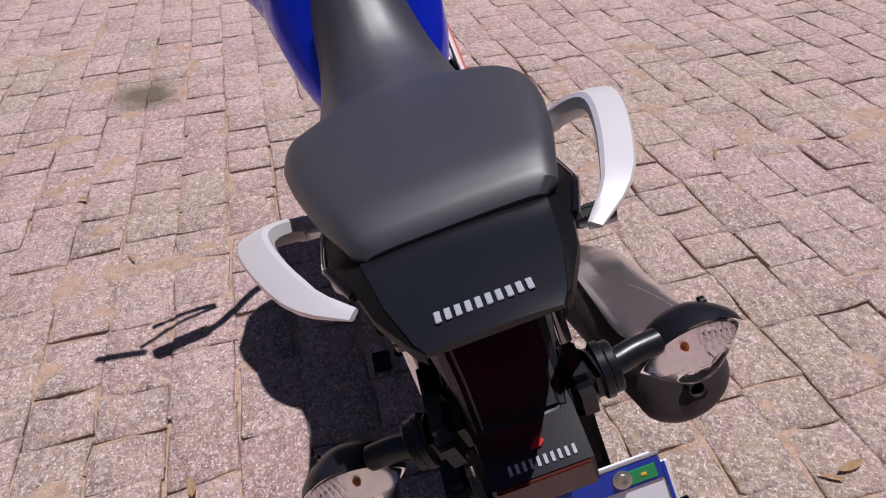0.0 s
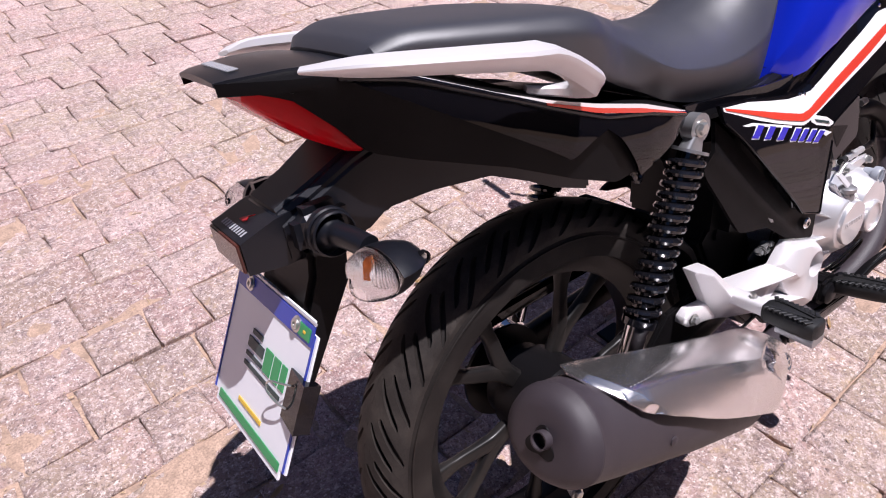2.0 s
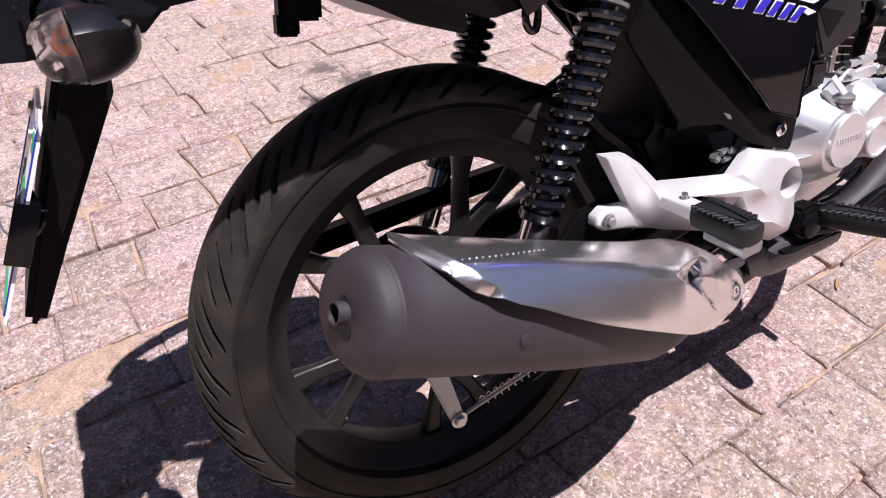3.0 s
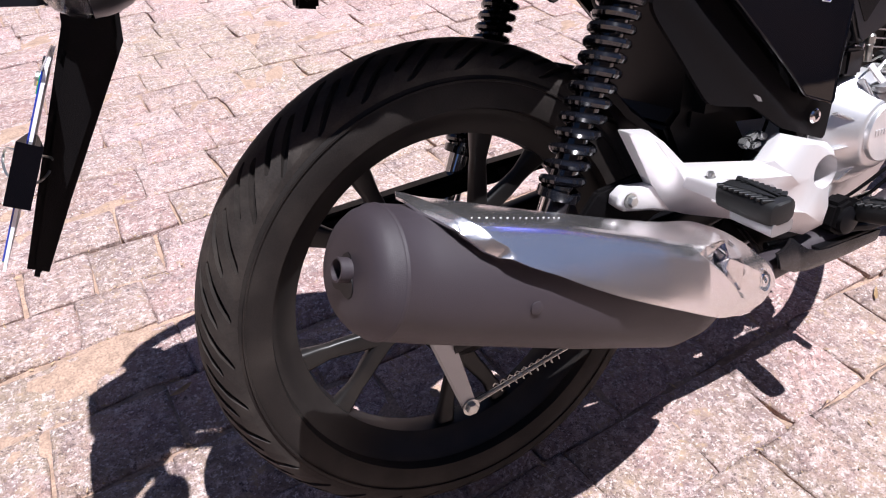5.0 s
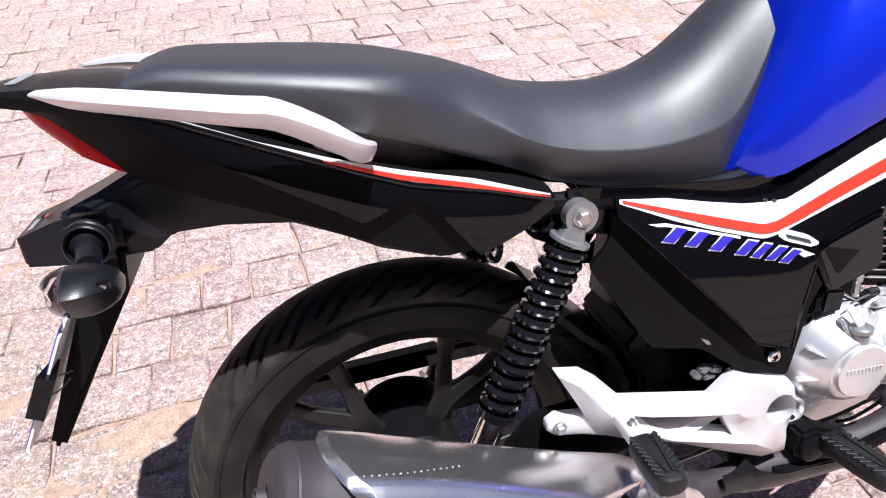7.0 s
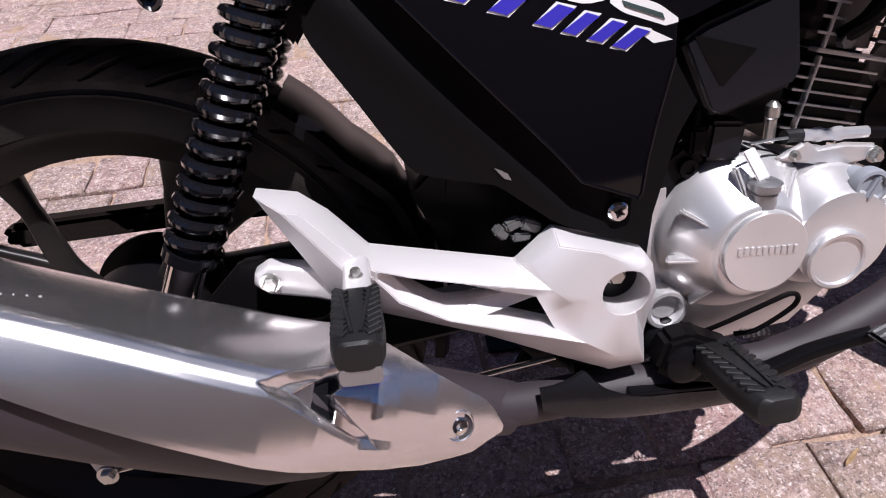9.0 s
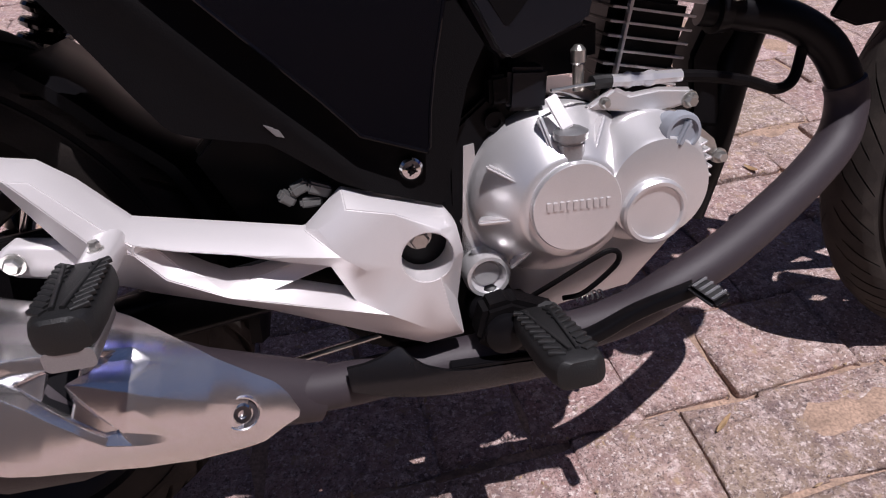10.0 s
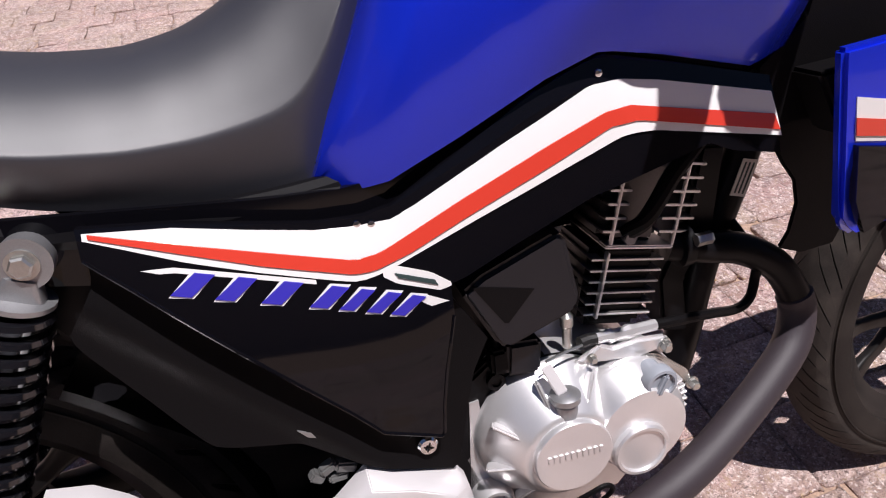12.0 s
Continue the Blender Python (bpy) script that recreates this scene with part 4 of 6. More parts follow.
# shrouds and dark cover ahead of the tank
for s in (RIGHT, LEFT):
    flare = lambda x, z, s=s: s * min(0.150, 0.128 + 0.75 * (z - 0.548))          # its foot is drawn in
    bm = slab([(0.846, 0.735), (0.8495, 0.7054), (0.858, 0.640), (0.8688, 0.579), (0.884, 0.563), (0.906, 0.5485), (0.938, 0.577), (1.02, 0.640), (1.05, 0.70), (0.98, 0.745)], s * -0.008, s * 0.006, 0.004, None, flare)
    sh = part("tank_shroud", bm, BLUE, bike, "blue front shroud with a red and white stripe")
    part("white_stripe", slab([(0.864, 0.694), (0.98, 0.668), (0.98, 0.636), (0.869, 0.655)], s * 0.006, s * 0.0070, 0, None, flare), WHITE, sh)
    part("red_stripe", slab([(0.866, 0.676), (0.98, 0.652), (0.98, 0.640), (0.868, 0.660)], s * 0.0069, s * 0.0080, 0, None, flare), RED, sh)
    part("dark_panel", slab([(0.868, 0.652), (0.874, 0.600), (0.888, 0.573), (0.906, 0.556), (0.933, 0.583), (1.01, 0.640), (0.98, 0.630)], s * 0.004, s * 0.0120, 0, None, flare), GLOSS, sh)
    lobe = [(0.985, 0.56), (0.955, 0.500), (0.915, 0.498), (0.884, 0.511), (0.8941, 0.528), (0.900, 0.559), (0.894, 0.5855), (0.878, 0.607), (0.858, 0.64)] if s == RIGHT else [(1.0, 0.64), (0.95, 0.65)]
    bm = slab([(0.805, 0.722), (0.845, 0.77), (0.87, 0.90), (0.90, 0.935), (1.03, 0.92), (1.045, 0.66)] + lobe + [(0.838, 0.658), (0.815, 0.66)], s * 0.060, s * 0.065, 0.002)
    part("front_cover", bm, PLASTIC, bike, "black plastic cover ahead of the tank")
    bm = slab([(0.800, 0.722), (0.845, 0.76), (0.87, 0.86), (1.00, 0.87), (1.03, 0.70), (0.93, 0.655), (0.86, 0.664), (0.815, 0.66)], s * 0.060, s * 0.108, 0.006)
    part("steering_cover", bm, PLASTIC, bike, "black plastic cover beside the steering head")
    part("shroud_inner", slab([(0.838, 0.715), (0.98, 0.722), (1.01, 0.68), (0.95, 0.645), (0.87, 0.655)], s * 0.104, s * 0.142, 0.004), PLASTIC, bike)

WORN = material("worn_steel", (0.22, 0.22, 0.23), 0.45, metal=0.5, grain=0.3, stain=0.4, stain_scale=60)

# ---- engine ----
part("crankcase", bevelled(loft([[(x, -0.088, z0), (x, -0.088, z1), (x, 0.09, z1), (x, 0.09, z0)] for x, z0, z1 in ((0.50, 0.30, 0.37), (0.53, 0.275, 0.40), (0.57, 0.268, 0.44), (0.60, 0.265, 0.455), (0.68, 0.275, 0.452), (0.718, 0.315, 0.436), (0.738, 0.345, 0.412))]), 0.012, 3), CAST, bike, "silver cast aluminium engine case")
cc = part("clutch_cover", lathe((0.598, -0.085, 0.396), [(0.081, 0.02), (0.081, -0.016), (0.0795, -0.0205), (0.0765, -0.0245), (0.062, -0.0430), (0.0470, -0.0605), (0.0445, -0.0625), (0.040, -0.0630)], 64), CAST, bike, "silver round clutch cover with a raised disc")
part("gasket", lathe((0.598, -0.098, 0.396), [(0.079, 0.001), (0.0825, 0.001), (0.0825, -0.0005), (0.079, -0.0005)], 64, cap=False), FRAME, cc)
bm = lathe((0.600, -0.149, 0.398), [(0.0400, 0.004), (0.0395, -0.004), (0.0385, -0.0055), (0.030, -0.0058)], 48)
part("cover_disc", bm, CAST, cc)
for k in range(10):
    x = 0.5745 + 0.0058 * k
    part("raised_mark", block((x, -0.1553, 0.4015 - 0.05 * (x - 0.6)), (0.0036, 0.0016, 0.0080), 0.0004), CAST, cc)
for a in (150, 105, 62, 188, 230):
    ca, sa = math.cos(radians(a)), math.sin(radians(a))
    bm = block((0, 0, 0), (0.030, 0.012, 0.0045), 0.0018)
    bmesh.ops.rotate(bm, cent=(0, 0, 0), matrix=Euler((0, 0, radians(24))).to_matrix(), verts=bm.verts)
    bmesh.ops.rotate(bm, cent=(0, 0, 0), matrix=Euler((0, radians(-a), 0)).to_matrix(), verts=bm.verts)
    bmesh.ops.translate(bm, vec=(0.598 + 0.063 * ca, -0.128, 0.396 + 0.063 * sa), verts=bm.verts)
    part("rib", bm, CAST, cc)
sc2 = part("front_cover", lathe((0.676, -0.085, 0.400), [(0.061, 0.02), (0.061, -0.030), (0.0595, -0.0345), (0.0565, -0.0385), (0.0475, -0.0600), (0.0450, -0.0640), (0.036, -0.0655)], 56), CAST, bike, "silver round oil pump cover with a ringed disc")
part("ring_disc", lathe((0.670, -0.152, 0.383), [(0.030, 0.006), (0.0295, -0.004), (0.0275, -0.006), (0.0245, -0.006), (0.0235, -0.003), (0.0, -0.003)], 40, cap=False), CAST, sc2)
for k in range(7):
    a = radians(26 - 8 * k)
    part("cooling_rib", block((0.676 + 0.053 * math.cos(a), -0.121, 0.404 + 0.053 * math.sin(a)), (0.014, 0.018, 0.0030), 0.001, (0, -math.degrees(a), 0)), CAST, sc2)
part("cover_flange", lathe((0.680, -0.085, 0.402), [(0.062, 0.02), (0.062, -0.014), (0.060, -0.018), (0.054, -0.018)], 56), CAST, sc2)
# oil filler cap
CAPGREY = material("grey_plastic", (0.30, 0.32, 0.36), 0.4)
fc = part("oil_filler_cap", lathe((0.6950, -0.140, 0.4475), [(0.0120, 0.02), (0.0125, 0.004), (0.0168, 0.003), (0.0172, -0.005), (0.0155, -0.0085), (0.0128, -0.0090), (0.0115, -0.0062), (0.0, -0.0060)], 32, cap=False), CAPGREY, bike, "grey plastic oil filler cap")
part("cap_grip", block((0.6950, -0.1485, 0.4475), (0.0065, 0.007, 0.023), 0.0022, (0, 25, 0)), CAPGREY, fc)
part("lever_plate", slab([(0.697, 0.460), (0.709, 0.4435), (0.7326, 0.4275), (0.7495, 0.400), (0.7560, 0.403), (0.7476, 0.424), (0.7147, 0.4530)], -0.112, -0.104, 0.002), ZINC, bike, "zinc-plated lever on the engine")
for x, z in ((0.7183, 0.4640), (0.7522, 0.4083)):
    bolt("lever_bolt", (x, -0.111, z), 0.0052, bike, ZINC, length=0.008)
# clutch lever post and arm on the cover
post = part("clutch_post", lathe((0.600, -0.138, 0.418), [(0.0115, 0.0), (0.0115, 0.032), (0.0105, 0.033), (0.0105, 0.035), (0.0145, 0.036), (0.0145, 0.042), (0.009, 0.045)], 24, "z"), ALLOY, bike, "silver clutch release post")
bm = block((0.592, -0.133, 0.475), (0.011, 0.003, 0.030), 0.001, (-30, -22, 0))
part("clutch_arm", bm, SILVER, post)
part("inner_cable", tube([(0.588, -0.126, 0.492), (0.62, -0.115, 0.490), (0.66, -0.106, 0.487)], 0.0014, 6), ZINC, bike)
ca = part("cable_adjuster", tube([(0.644, -0.106, 0.4883), (0.675, -0.105, 0.4862), (0.7136, -0.103, 0.4840)], lambda t: 0.0072 if 0.28 < t < 0.40 or 0.55 < t < 0.68 else 0.0058, 8, 10), CAST, bike, "bright zinc-plated clutch cable adjuster")
part("cable_boot", tube([(0.630, -0.108, 0.4890), (0.640, -0.106, 0.4886), (0.648, -0.106, 0.4880)], 0.0062, 10, 4), PEG, ca)
part("clutch_cable", tube([(0.710, -0.103, 0.484), (0.742, -0.099, 0.479), (0.79, -0.085, 0.466), (0.835, -0.066, 0.449), (0.858, -0.058, 0.452), (0.868, -0.052, 0.470), (0.870, -0.048, 0.495), (0.862, -0.02, 0.525), (0.85, 0.03, 0.56)], 0.0055, 10), PLASTIC, bike, "black clutch cable")
part("cable_bracket", slab([(0.622, 0.468), (0.650, 0.484), (0.664, 0.476), (0.690, 0.478), (0.722, 0.474), (0.728, 0.462), (0.69, 0.455), (0.655, 0.462)], -0.112, -0.104, 0.003), CAST, bike)
for x, z in ((0.640, 0.472), (0.720, 0.467)):
    bolt("case_bolt", (x, -0.112, z), 0.0038, bike, ZINC)
# round plug at the back of the case
bm = lathe((0.528, -0.095, 0.329), [(0.022, 0.0), (0.022, -0.022), (0.0200, -0.027), (0.0165, -0.027), (0.0145, -0.018), (0.0125, -0.017), (0.0115, -0.020), (0.0, -0.020)], 32, cap=False)
part("case_plug", bm, CAST, bike, "silver round plug on the engine case")
part("case_web", slab([(0.515, 0.45), (0.530, 0.452), (0.535, 0.34), (0.520, 0.31), (0.505, 0.33)], -0.10, -0.085, 0.003), CAST, bike)
part("breather_hose", tube([(0.560, -0.125, 0.300), (0.580, -0.142, 0.322), (0.612, -0.156, 0.348), (0.628, -0.158, 0.355), (0.637, -0.157, 0.349), (0.634, -0.152, 0.334), (0.612, -0.138, 0.305), (0.595, -0.130, 0.298)], 0.0025, 8), PLASTIC, bike, "thin black hose")

# cylinder and head with cooling fins, leaning forward
CYL = Matrix.Translation((0.702, 0, 0.47)) @ Euler((0, radians(12.5), 0)).to_matrix().to_4x4()
FIN = material("dusty_fin_aluminium", (0.15, 0.14, 0.135), 0.5, metal=0.4, grain=0.2, grain_scale=600, stain=0.4, stain_scale=40)
cyl = new("cylinder")
cyl.parent = bike
cyl.matrix_local = CYL
tagged(cyl, "dark finned cylinder with bright fin edges")
part("barrel", block((0, 0, 0.03), (0.078, 0.086, 0.10), 0.010), FRAME, cyl)
for k in range(6):
    fin = part("fin", block((0.0, 0, 0.0 + 0.0125 * k), (0.080 + 0.001 * k, 0.096, 0.0024), 0.0008), FIN, cyl)
    for e in (-1, 1):
        part("fin_edge", block((0.0, e * 0.0483, 0.0 + 0.0125 * k), (0.079 + 0.001 * k, 0.0016, 0.0022), 0.0005), CAST, fin, "bare metal fin edge")
head = new("cylinder_head")
head.parent = bike
head.matrix_local = CYL @ Matrix.Translation((0, 0, 0.076))
tagged(head, "cylinder head with short cooling fins")
part("head_block", block((0.004, 0, 0.045), (0.070, 0.076, 0.10), 0.012), FIN, head)
part("barrel_rib", block((-0.026, -0.049, -0.042), (0.003, 0.008, 0.075), 0.0008), CAST, head)
part("base_fin", block((0.010, 0, 0.0), (0.080, 0.098, 0.004), 0.0015), CAST, head)
for k in range(6):
    for x, w in ((-0.022, 0.026), (0.050, 0.040)):
        fin = part("fin", block((x, 0, 0.016 + 0.0145 * k), (w, 0.090, 0.0030), 0.001), FIN, head)
        for e in (-1, 1):
            part("fin_edge", block((x, e * 0.0453, 0.016 + 0.0145 * k), (w - 0.002, 0.0016, 0.0026), 0.0006), CAST, fin, "bare metal fin edge")
part("rib_left", block((-0.022, -0.044, 0.045), (0.0035, 0.005, 0.09), 0.001), CAST, head)
part("rib_right", block((0.050, -0.044, 0.045), (0.0035, 0.005, 0.09), 0.001), CAST, head)
part("spark_plug_cap", tube([(0.715, -0.045, 0.560), (0.728, -0.062, 0.580), (0.755, -0.062, 0.62), (0.79, -0.05, 0.645), (0.82, -0.03, 0.66)], 0.009, 10), PLASTIC, bike, "black spark plug cap and lead")
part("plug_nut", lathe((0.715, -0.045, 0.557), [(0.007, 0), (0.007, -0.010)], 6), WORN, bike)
part("head_cover", block((0.742, 0, 0.655), (0.10, 0.09, 0.05), 0.015, (0, 12, 0)), CAST, bike)
part("ignition_coil", slab([(0.8163, 0.627), (0.845, 0.623), (0.836, 0.527), (0.802, 0.472), (0.811, 0.401), (0.7765, 0.409), (0.770, 0.478), (0.797, 0.535)], -0.020, 0.020, 0.004), FRAME, bike, "black coil and mounting plate behind the cylinder head")
part("air_duct", slab([(0.585, 0.545), (0.595, 0.665), (0.86, 0.665), (0.835, 0.600), (0.70, 0.545)], 0.032, 0.044, 0.004), PLASTIC, bike, "black air duct beside the cylinder head")
# intake side: dark cover, injector lump, sensor
bm = slab([(0.5147, 0.5846), (0.5332, 0.5970), (0.6015, 0.6215), (0.6095, 0.6170), (0.6205, 0.5567), (0.6170, 0.5420), (0.5524, 0.5200), (0.5424, 0.5260)], -0.090, -0.134, 0.0)
ac = part("intake_cover", bevelled(bm, 0.007, 3), COWL, bike, "black triangular intake cover")
part("cover_recess", slab([(0.5248, 0.5886), (0.5308, 0.5888), (0.5783, 0.5752), (0.5531, 0.548), (0.5494, 0.5486)], -0.1346, -0.128, 0.0), PLASTIC, ac, "matt black recess in the intake cover")
# added filler plate: keeps the gap dark where lit ground would show through
part("gap_filler", slab([(0.465, 0.470), (0.465, 0.645), (0.560, 0.655), (0.585, 0.600), (0.560, 0.505), (0.530, 0.470)], -0.086, -0.074, 0.003), FRAME, bike, "black filler plate added to darken the gap beside the air box")
part("throttle_body", block((0.60, -0.02, 0.515), (0.11, 0.10, 0.055), 0.014), FRAME, bike)
part("sensor_box", block((0.572, -0.100, 0.492), (0.034, 0.03, 0.036), 0.004, (0, 6, 0)), COWL, bike)
part("sensor_plug", block((0.548, -0.104, 0.494), (0.016, 0.022, 0.026), 0.003), PLASTIC, bike)
part("sensor_lead", tube([(0.549, -0.104, 0.506), (0.550, -0.100, 0.525), (0.562, -0.09, 0.535)], 0.003, 8), PLASTIC, bike)
part("engine_mount", slab([(0.500, 0.36), (0.505, 0.46), (0.545, 0.49), (0.60, 0.48), (0.585, 0.43), (0.53, 0.40)], -0.098, -0.085, 0.003), FRAME, bike)
part("mount_eye", lathe((0.546, -0.100, 0.466), [(0.009, 0.0), (0.009, -0.004), (0.005, -0.004), (0.005, -0.002)], 18), FRAME, bike)
part("sensor_post", lathe((0.622, -0.098, 0.482), [(0.005, 0.0), (0.005, 0.022), (0.0065, 0.024), (0.0065, 0.034), (0.003, 0.038)], 12, "z"), ZINC, bike)

# ---- exhaust ----
PIPE = [(0.770, -0.030, 0.528), (0.814, -0.040, 0.519), (0.854, -0.045, 0.509), (0.892, -0.052, 0.484), (0.915, -0.058, 0.448), (0.920, -0.063, 0.422), (0.906, -0.075, 0.392), (0.871, -0.090, 0.367), (0.816, -0.110, 0.340), (0.753, -0.132, 0.317),
        (0.698, -0.142, 0.297), (0.64, -0.140, 0.272), (0.54, -0.132, 0.256), (0.44, -0.135, 0.254), (0.36, -0.152, 0.265), (0.30, -0.165, 0.288)]
pipe = part("exhaust_pipe", tube(PIPE, 0.0178, 20, 6), FRAME, bike, "black exhaust pipe from the cylinder head")
run = smooth_path(PIPE, 7)[28:]
part("pipe_cover", sweep(run, lambda t: circle(0.0203 * math.sqrt(1 - max(0.0, 1 - t / 0.012) ** 2 * 0.55), 24)), HEAT, pipe, "matt dark grey cover over the exhaust pipe")
part("pipe_flange", lathe((0.785, -0.034, 0.526), [(0.024, -0.006), (0.024, 0.006)], 24, "x"), FRAME, pipe)
part("flange_nut", lathe((0.795, -0.058, 0.540), [(0.007, -0.008), (0.007, 0.010)], 6, "x"), ZINC, pipe)
PIPE_LINE = [(0.36, 0.148, 0.270), (0.44, 0.135, 0.252), (0.54, 0.130, 0.246), (0.63, 0.134, 0.250)]


def guard_y(x, z):
    """Bellies out over the pipe and falls back above and below it."""
    py, pz = interp(PIPE_LINE, x)
    return -(py + 0.030 - 13 * (z - pz - 0.006) ** 2)


bm = skin([(0.390, 0.290), (0.405, 0.2885), (0.420, 0.289), (0.4375, 0.2925), (0.446, 0.282), (0.457, 0.273), (0.475, 0.265), (0.50, 0.260), (0.55, 0.257), (0.606, 0.256)],
          [(0.391, 0.270), (0.405, 0.262), (0.425, 0.251), (0.45, 0.242), (0.475, 0.2355), (0.51, 0.232), (0.55, 0.231), (0.606, 0.237)], guard_y, 50, 10, 0.004)
part("pipe_shield", bm, material("satin_black_metal", (0.007, 0.0065, 0.0075), 0.26, rough_var=0.05, grain=0.2), bike, "satin black shield over the exhaust pipe")
part("shield_ledge", slab([(0.480, 0.2655), (0.545, 0.2625), (0.600, 0.2605), (0.600, 0.2565), (0.545, 0.2580), (0.480, 0.2610)], -0.160, -0.140, 0.001), FRAME, bike)
# dark mass low down behind the bracket: pivot plates, footrest bar, stand pivot, tray
for s in (RIGHT, LEFT):
    part("pivot_plate", slab([(0.40, 0.30), (0.44, 0.40), (0.50, 0.42), (0.53, 0.33), (0.52, 0.245), (0.45, 0.24)], s * 0.085, s * 0.100, 0.004), FRAME, bike, "black frame plate at the swing arm pivot")
part("footrest_bar", tube([(0.570, -0.165, 0.306), (0.565, -0.12, 0.262), (0.560, -0.06, 0.248), (0.560, 0.06, 0.248), (0.565, 0.12, 0.262), (0.570, 0.165, 0.306)], 0.013, 10, 6, (1, 0, 0)), FRAME, bike, "black footrest bar under the engine")
part("under_tray", slab([(0.37, 0.30), (0.40, 0.335), (0.50, 0.30), (0.56, 0.255), (0.52, 0.235), (0.42, 0.245)], -0.082, 0.082, 0.006), FRAME, bike, "black cradle and stand pivot behind the engine")
piv = part("pedal_pivot", lathe((0.532, -0.168, 0.292), [(0.012, 0.0), (0.019, 0.004), (0.019, 0.045), (0.024, 0.05), (0.024, 0.08)], 24), FRAME, bike, "black brake pedal pivot and footrest mount")
part("pivot_arm", slab([(0.515, 0.318), (0.540, 0.322), (0.585, 0.300), (0.600, 0.272), (0.575, 0.262), (0.525, 0.268), (0.505, 0.285)], -0.158, -0.128, 0.005), PLASTIC, piv)
part("pedal_link", tube([(0.548, -0.140, 0.276), (0.50, -0.125, 0.262), (0.44, -0.110, 0.262)], 0.008, 8), FRAME, bike)
part("stop_spring", sweep([Vector((0.610 + 0.03 * k / 40, -0.118 + 0.004 * math.cos(k * 0.9), 0.288 + 0.004 * math.sin(k * 0.9))) for k in range(41)], lambda t: circle(0.0010, 5)), ZINC, bike, "small zinc spring")

AX0, AX1 = Vector((-0.190, -0.212, 0.481)), Vector((0.337, -0.148, 0.267))
AXD = (AX1 - AX0).normalized()
OUT = Vector((0, -1, 0))
OUT = (OUT - AXD * OUT.dot(AXD)).normalized()
UPW = AXD.cross(OUT).normalized()
UPW = UPW if UPW.z > 0 else -UPW


BULGE = [(0.0, 0.0), (0.1, 0.007), (0.2, 0.016), (0.30, 0.026), (0.36, 0.0295), (0.40, 0.027), (0.44, 0.020), (0.48, 0.012), (0.52, 0.005), (0.56, 0.0), (0.7, 0.0)]          # the axis bows outwards


def round_axis(run, r, deg):
    a = radians(deg)
    return AX0 + AXD * run + OUT * interp(BULGE, run) + (OUT * math.cos(a) + UPW * math.sin(a)) * r


silencer = new("silencer")
silencer.parent = bike
tagged(silencer, "matt grey-black silencer with a brushed steel heat shield")
LONG = (AX1 - AX0).length
PROF = [(0.0115, 0.004), (0.0112, 0.022), (0.0115, 0.036), (0.0128, 0.0435), (0.0165, 0.0510), (0.0230, 0.0570), (0.0310, 0.0605), (0.0320, 0.0616), (0.0345, 0.0620), (0.0356, 0.0614), (0.06, 0.0625), (0.09, 0.0635), (0.25, 0.0645), (0.38, 0.064), (0.425, 0.058), (0.465, 0.046), (0.50, 0.036), (LONG + 0.03, 0.026)]
SAG = [(0.0, -0.012), (0.06, -0.010), (0.12, -0.007), (0.2, -0.003), (0.3, 0.0), (0.36, 0.002), (0.44, 0.004), (0.49, 0.0), (0.7, 0.0)]          # the belly grows towards the front
rings = [[round_axis(run, r + interp(SAG, run) * min(1, r / 0.05) * max(0.0, -math.sin(2 * math.pi * j / 48)) ** 1.5, 360 * j / 48) for j in range(48)] for run, r in PROF]
part("body", loft(rings), HEAT, silencer, "matt grey-black silencer body")
# sooty recess and outlet tube in the end cap
bm = loft([[round_axis(run, r * (1 + 0.25 * math.cos(3 * radians(360 * j / 24 + 30))), 360 * j / 24) for j in range(24)] for run, r in ((0.0105, 0.0165), (0.0112, 0.017))])
part("outlet_recess", bm, FRAME, silencer, "sooty recess round the outlet")
bm = loft([[round_axis(run, r, 360 * j / 24) + UPW * 0.007 + OUT * 0.004 for j in range(24)] for run, r in ((0.014, 0.0105), (0.001, 0.0105), (0.001, 0.0088), (0.014, 0.0088))], False)
part("outlet", bm, HEAT, silencer, "short exhaust outlet tube")
bm = lathe(round_axis(0.156, 0.0638, 2), [(0.006, 0.001), (0.006, -0.002), (0.003, -0.003)], 14)
part("stud", bm, HEAT, silencer)
# heat shield: a sheet over the outer and upper side
SH = [(0.054, 90, 106, 0.0765), (0.060, 78, 116, 0.0768), (0.072, 58, 122, 0.0772), (0.080, 50, 124, 0.0775), (0.096, 40, 126, 0.0780), (0.110, 36, 126, 0.0785), (0.136, 30, 126, 0.0785), (0.164, 26, 125, 0.0785), (0.196, 20, 124, 0.0785), (0.236, 14, 122, 0.0785), (0.272, 10, 121, 0.0785), (0.312, 6, 119, 0.0785),
      (0.350, 2, 116, 0.0785), (0.386, -2, 110, 0.0775), (0.420, -4, 98, 0.0745), (0.440, -7, 90, 0.0715), (0.464, -10, 76, 0.0700), (0.500, -13, 59, 0.0660), (0.530, -13, 49, 0.0600), (0.548, -8, 43, 0.0580), (0.560, 4, 34, 0.0565), (0.572, 14, 20, 0.0545)]
CREST = [(0.05, 54), (0.09, 54), (0.184, 57), (0.27, 53), (0.352, 48), (0.6, 44)]
FLAT = 0.00124            # metres along the skin for each degree round it


def segment(a, b, p):
    ex, ey, wx, wy = b[0] - a[0], b[1] - a[1], p[0] - a[0], p[1] - a[1]
    k = min(1, max(0, (wx * ex + wy * ey) / (ex * ex + ey * ey)))
    return math.hypot(wx - ex * k, wy - ey * k)


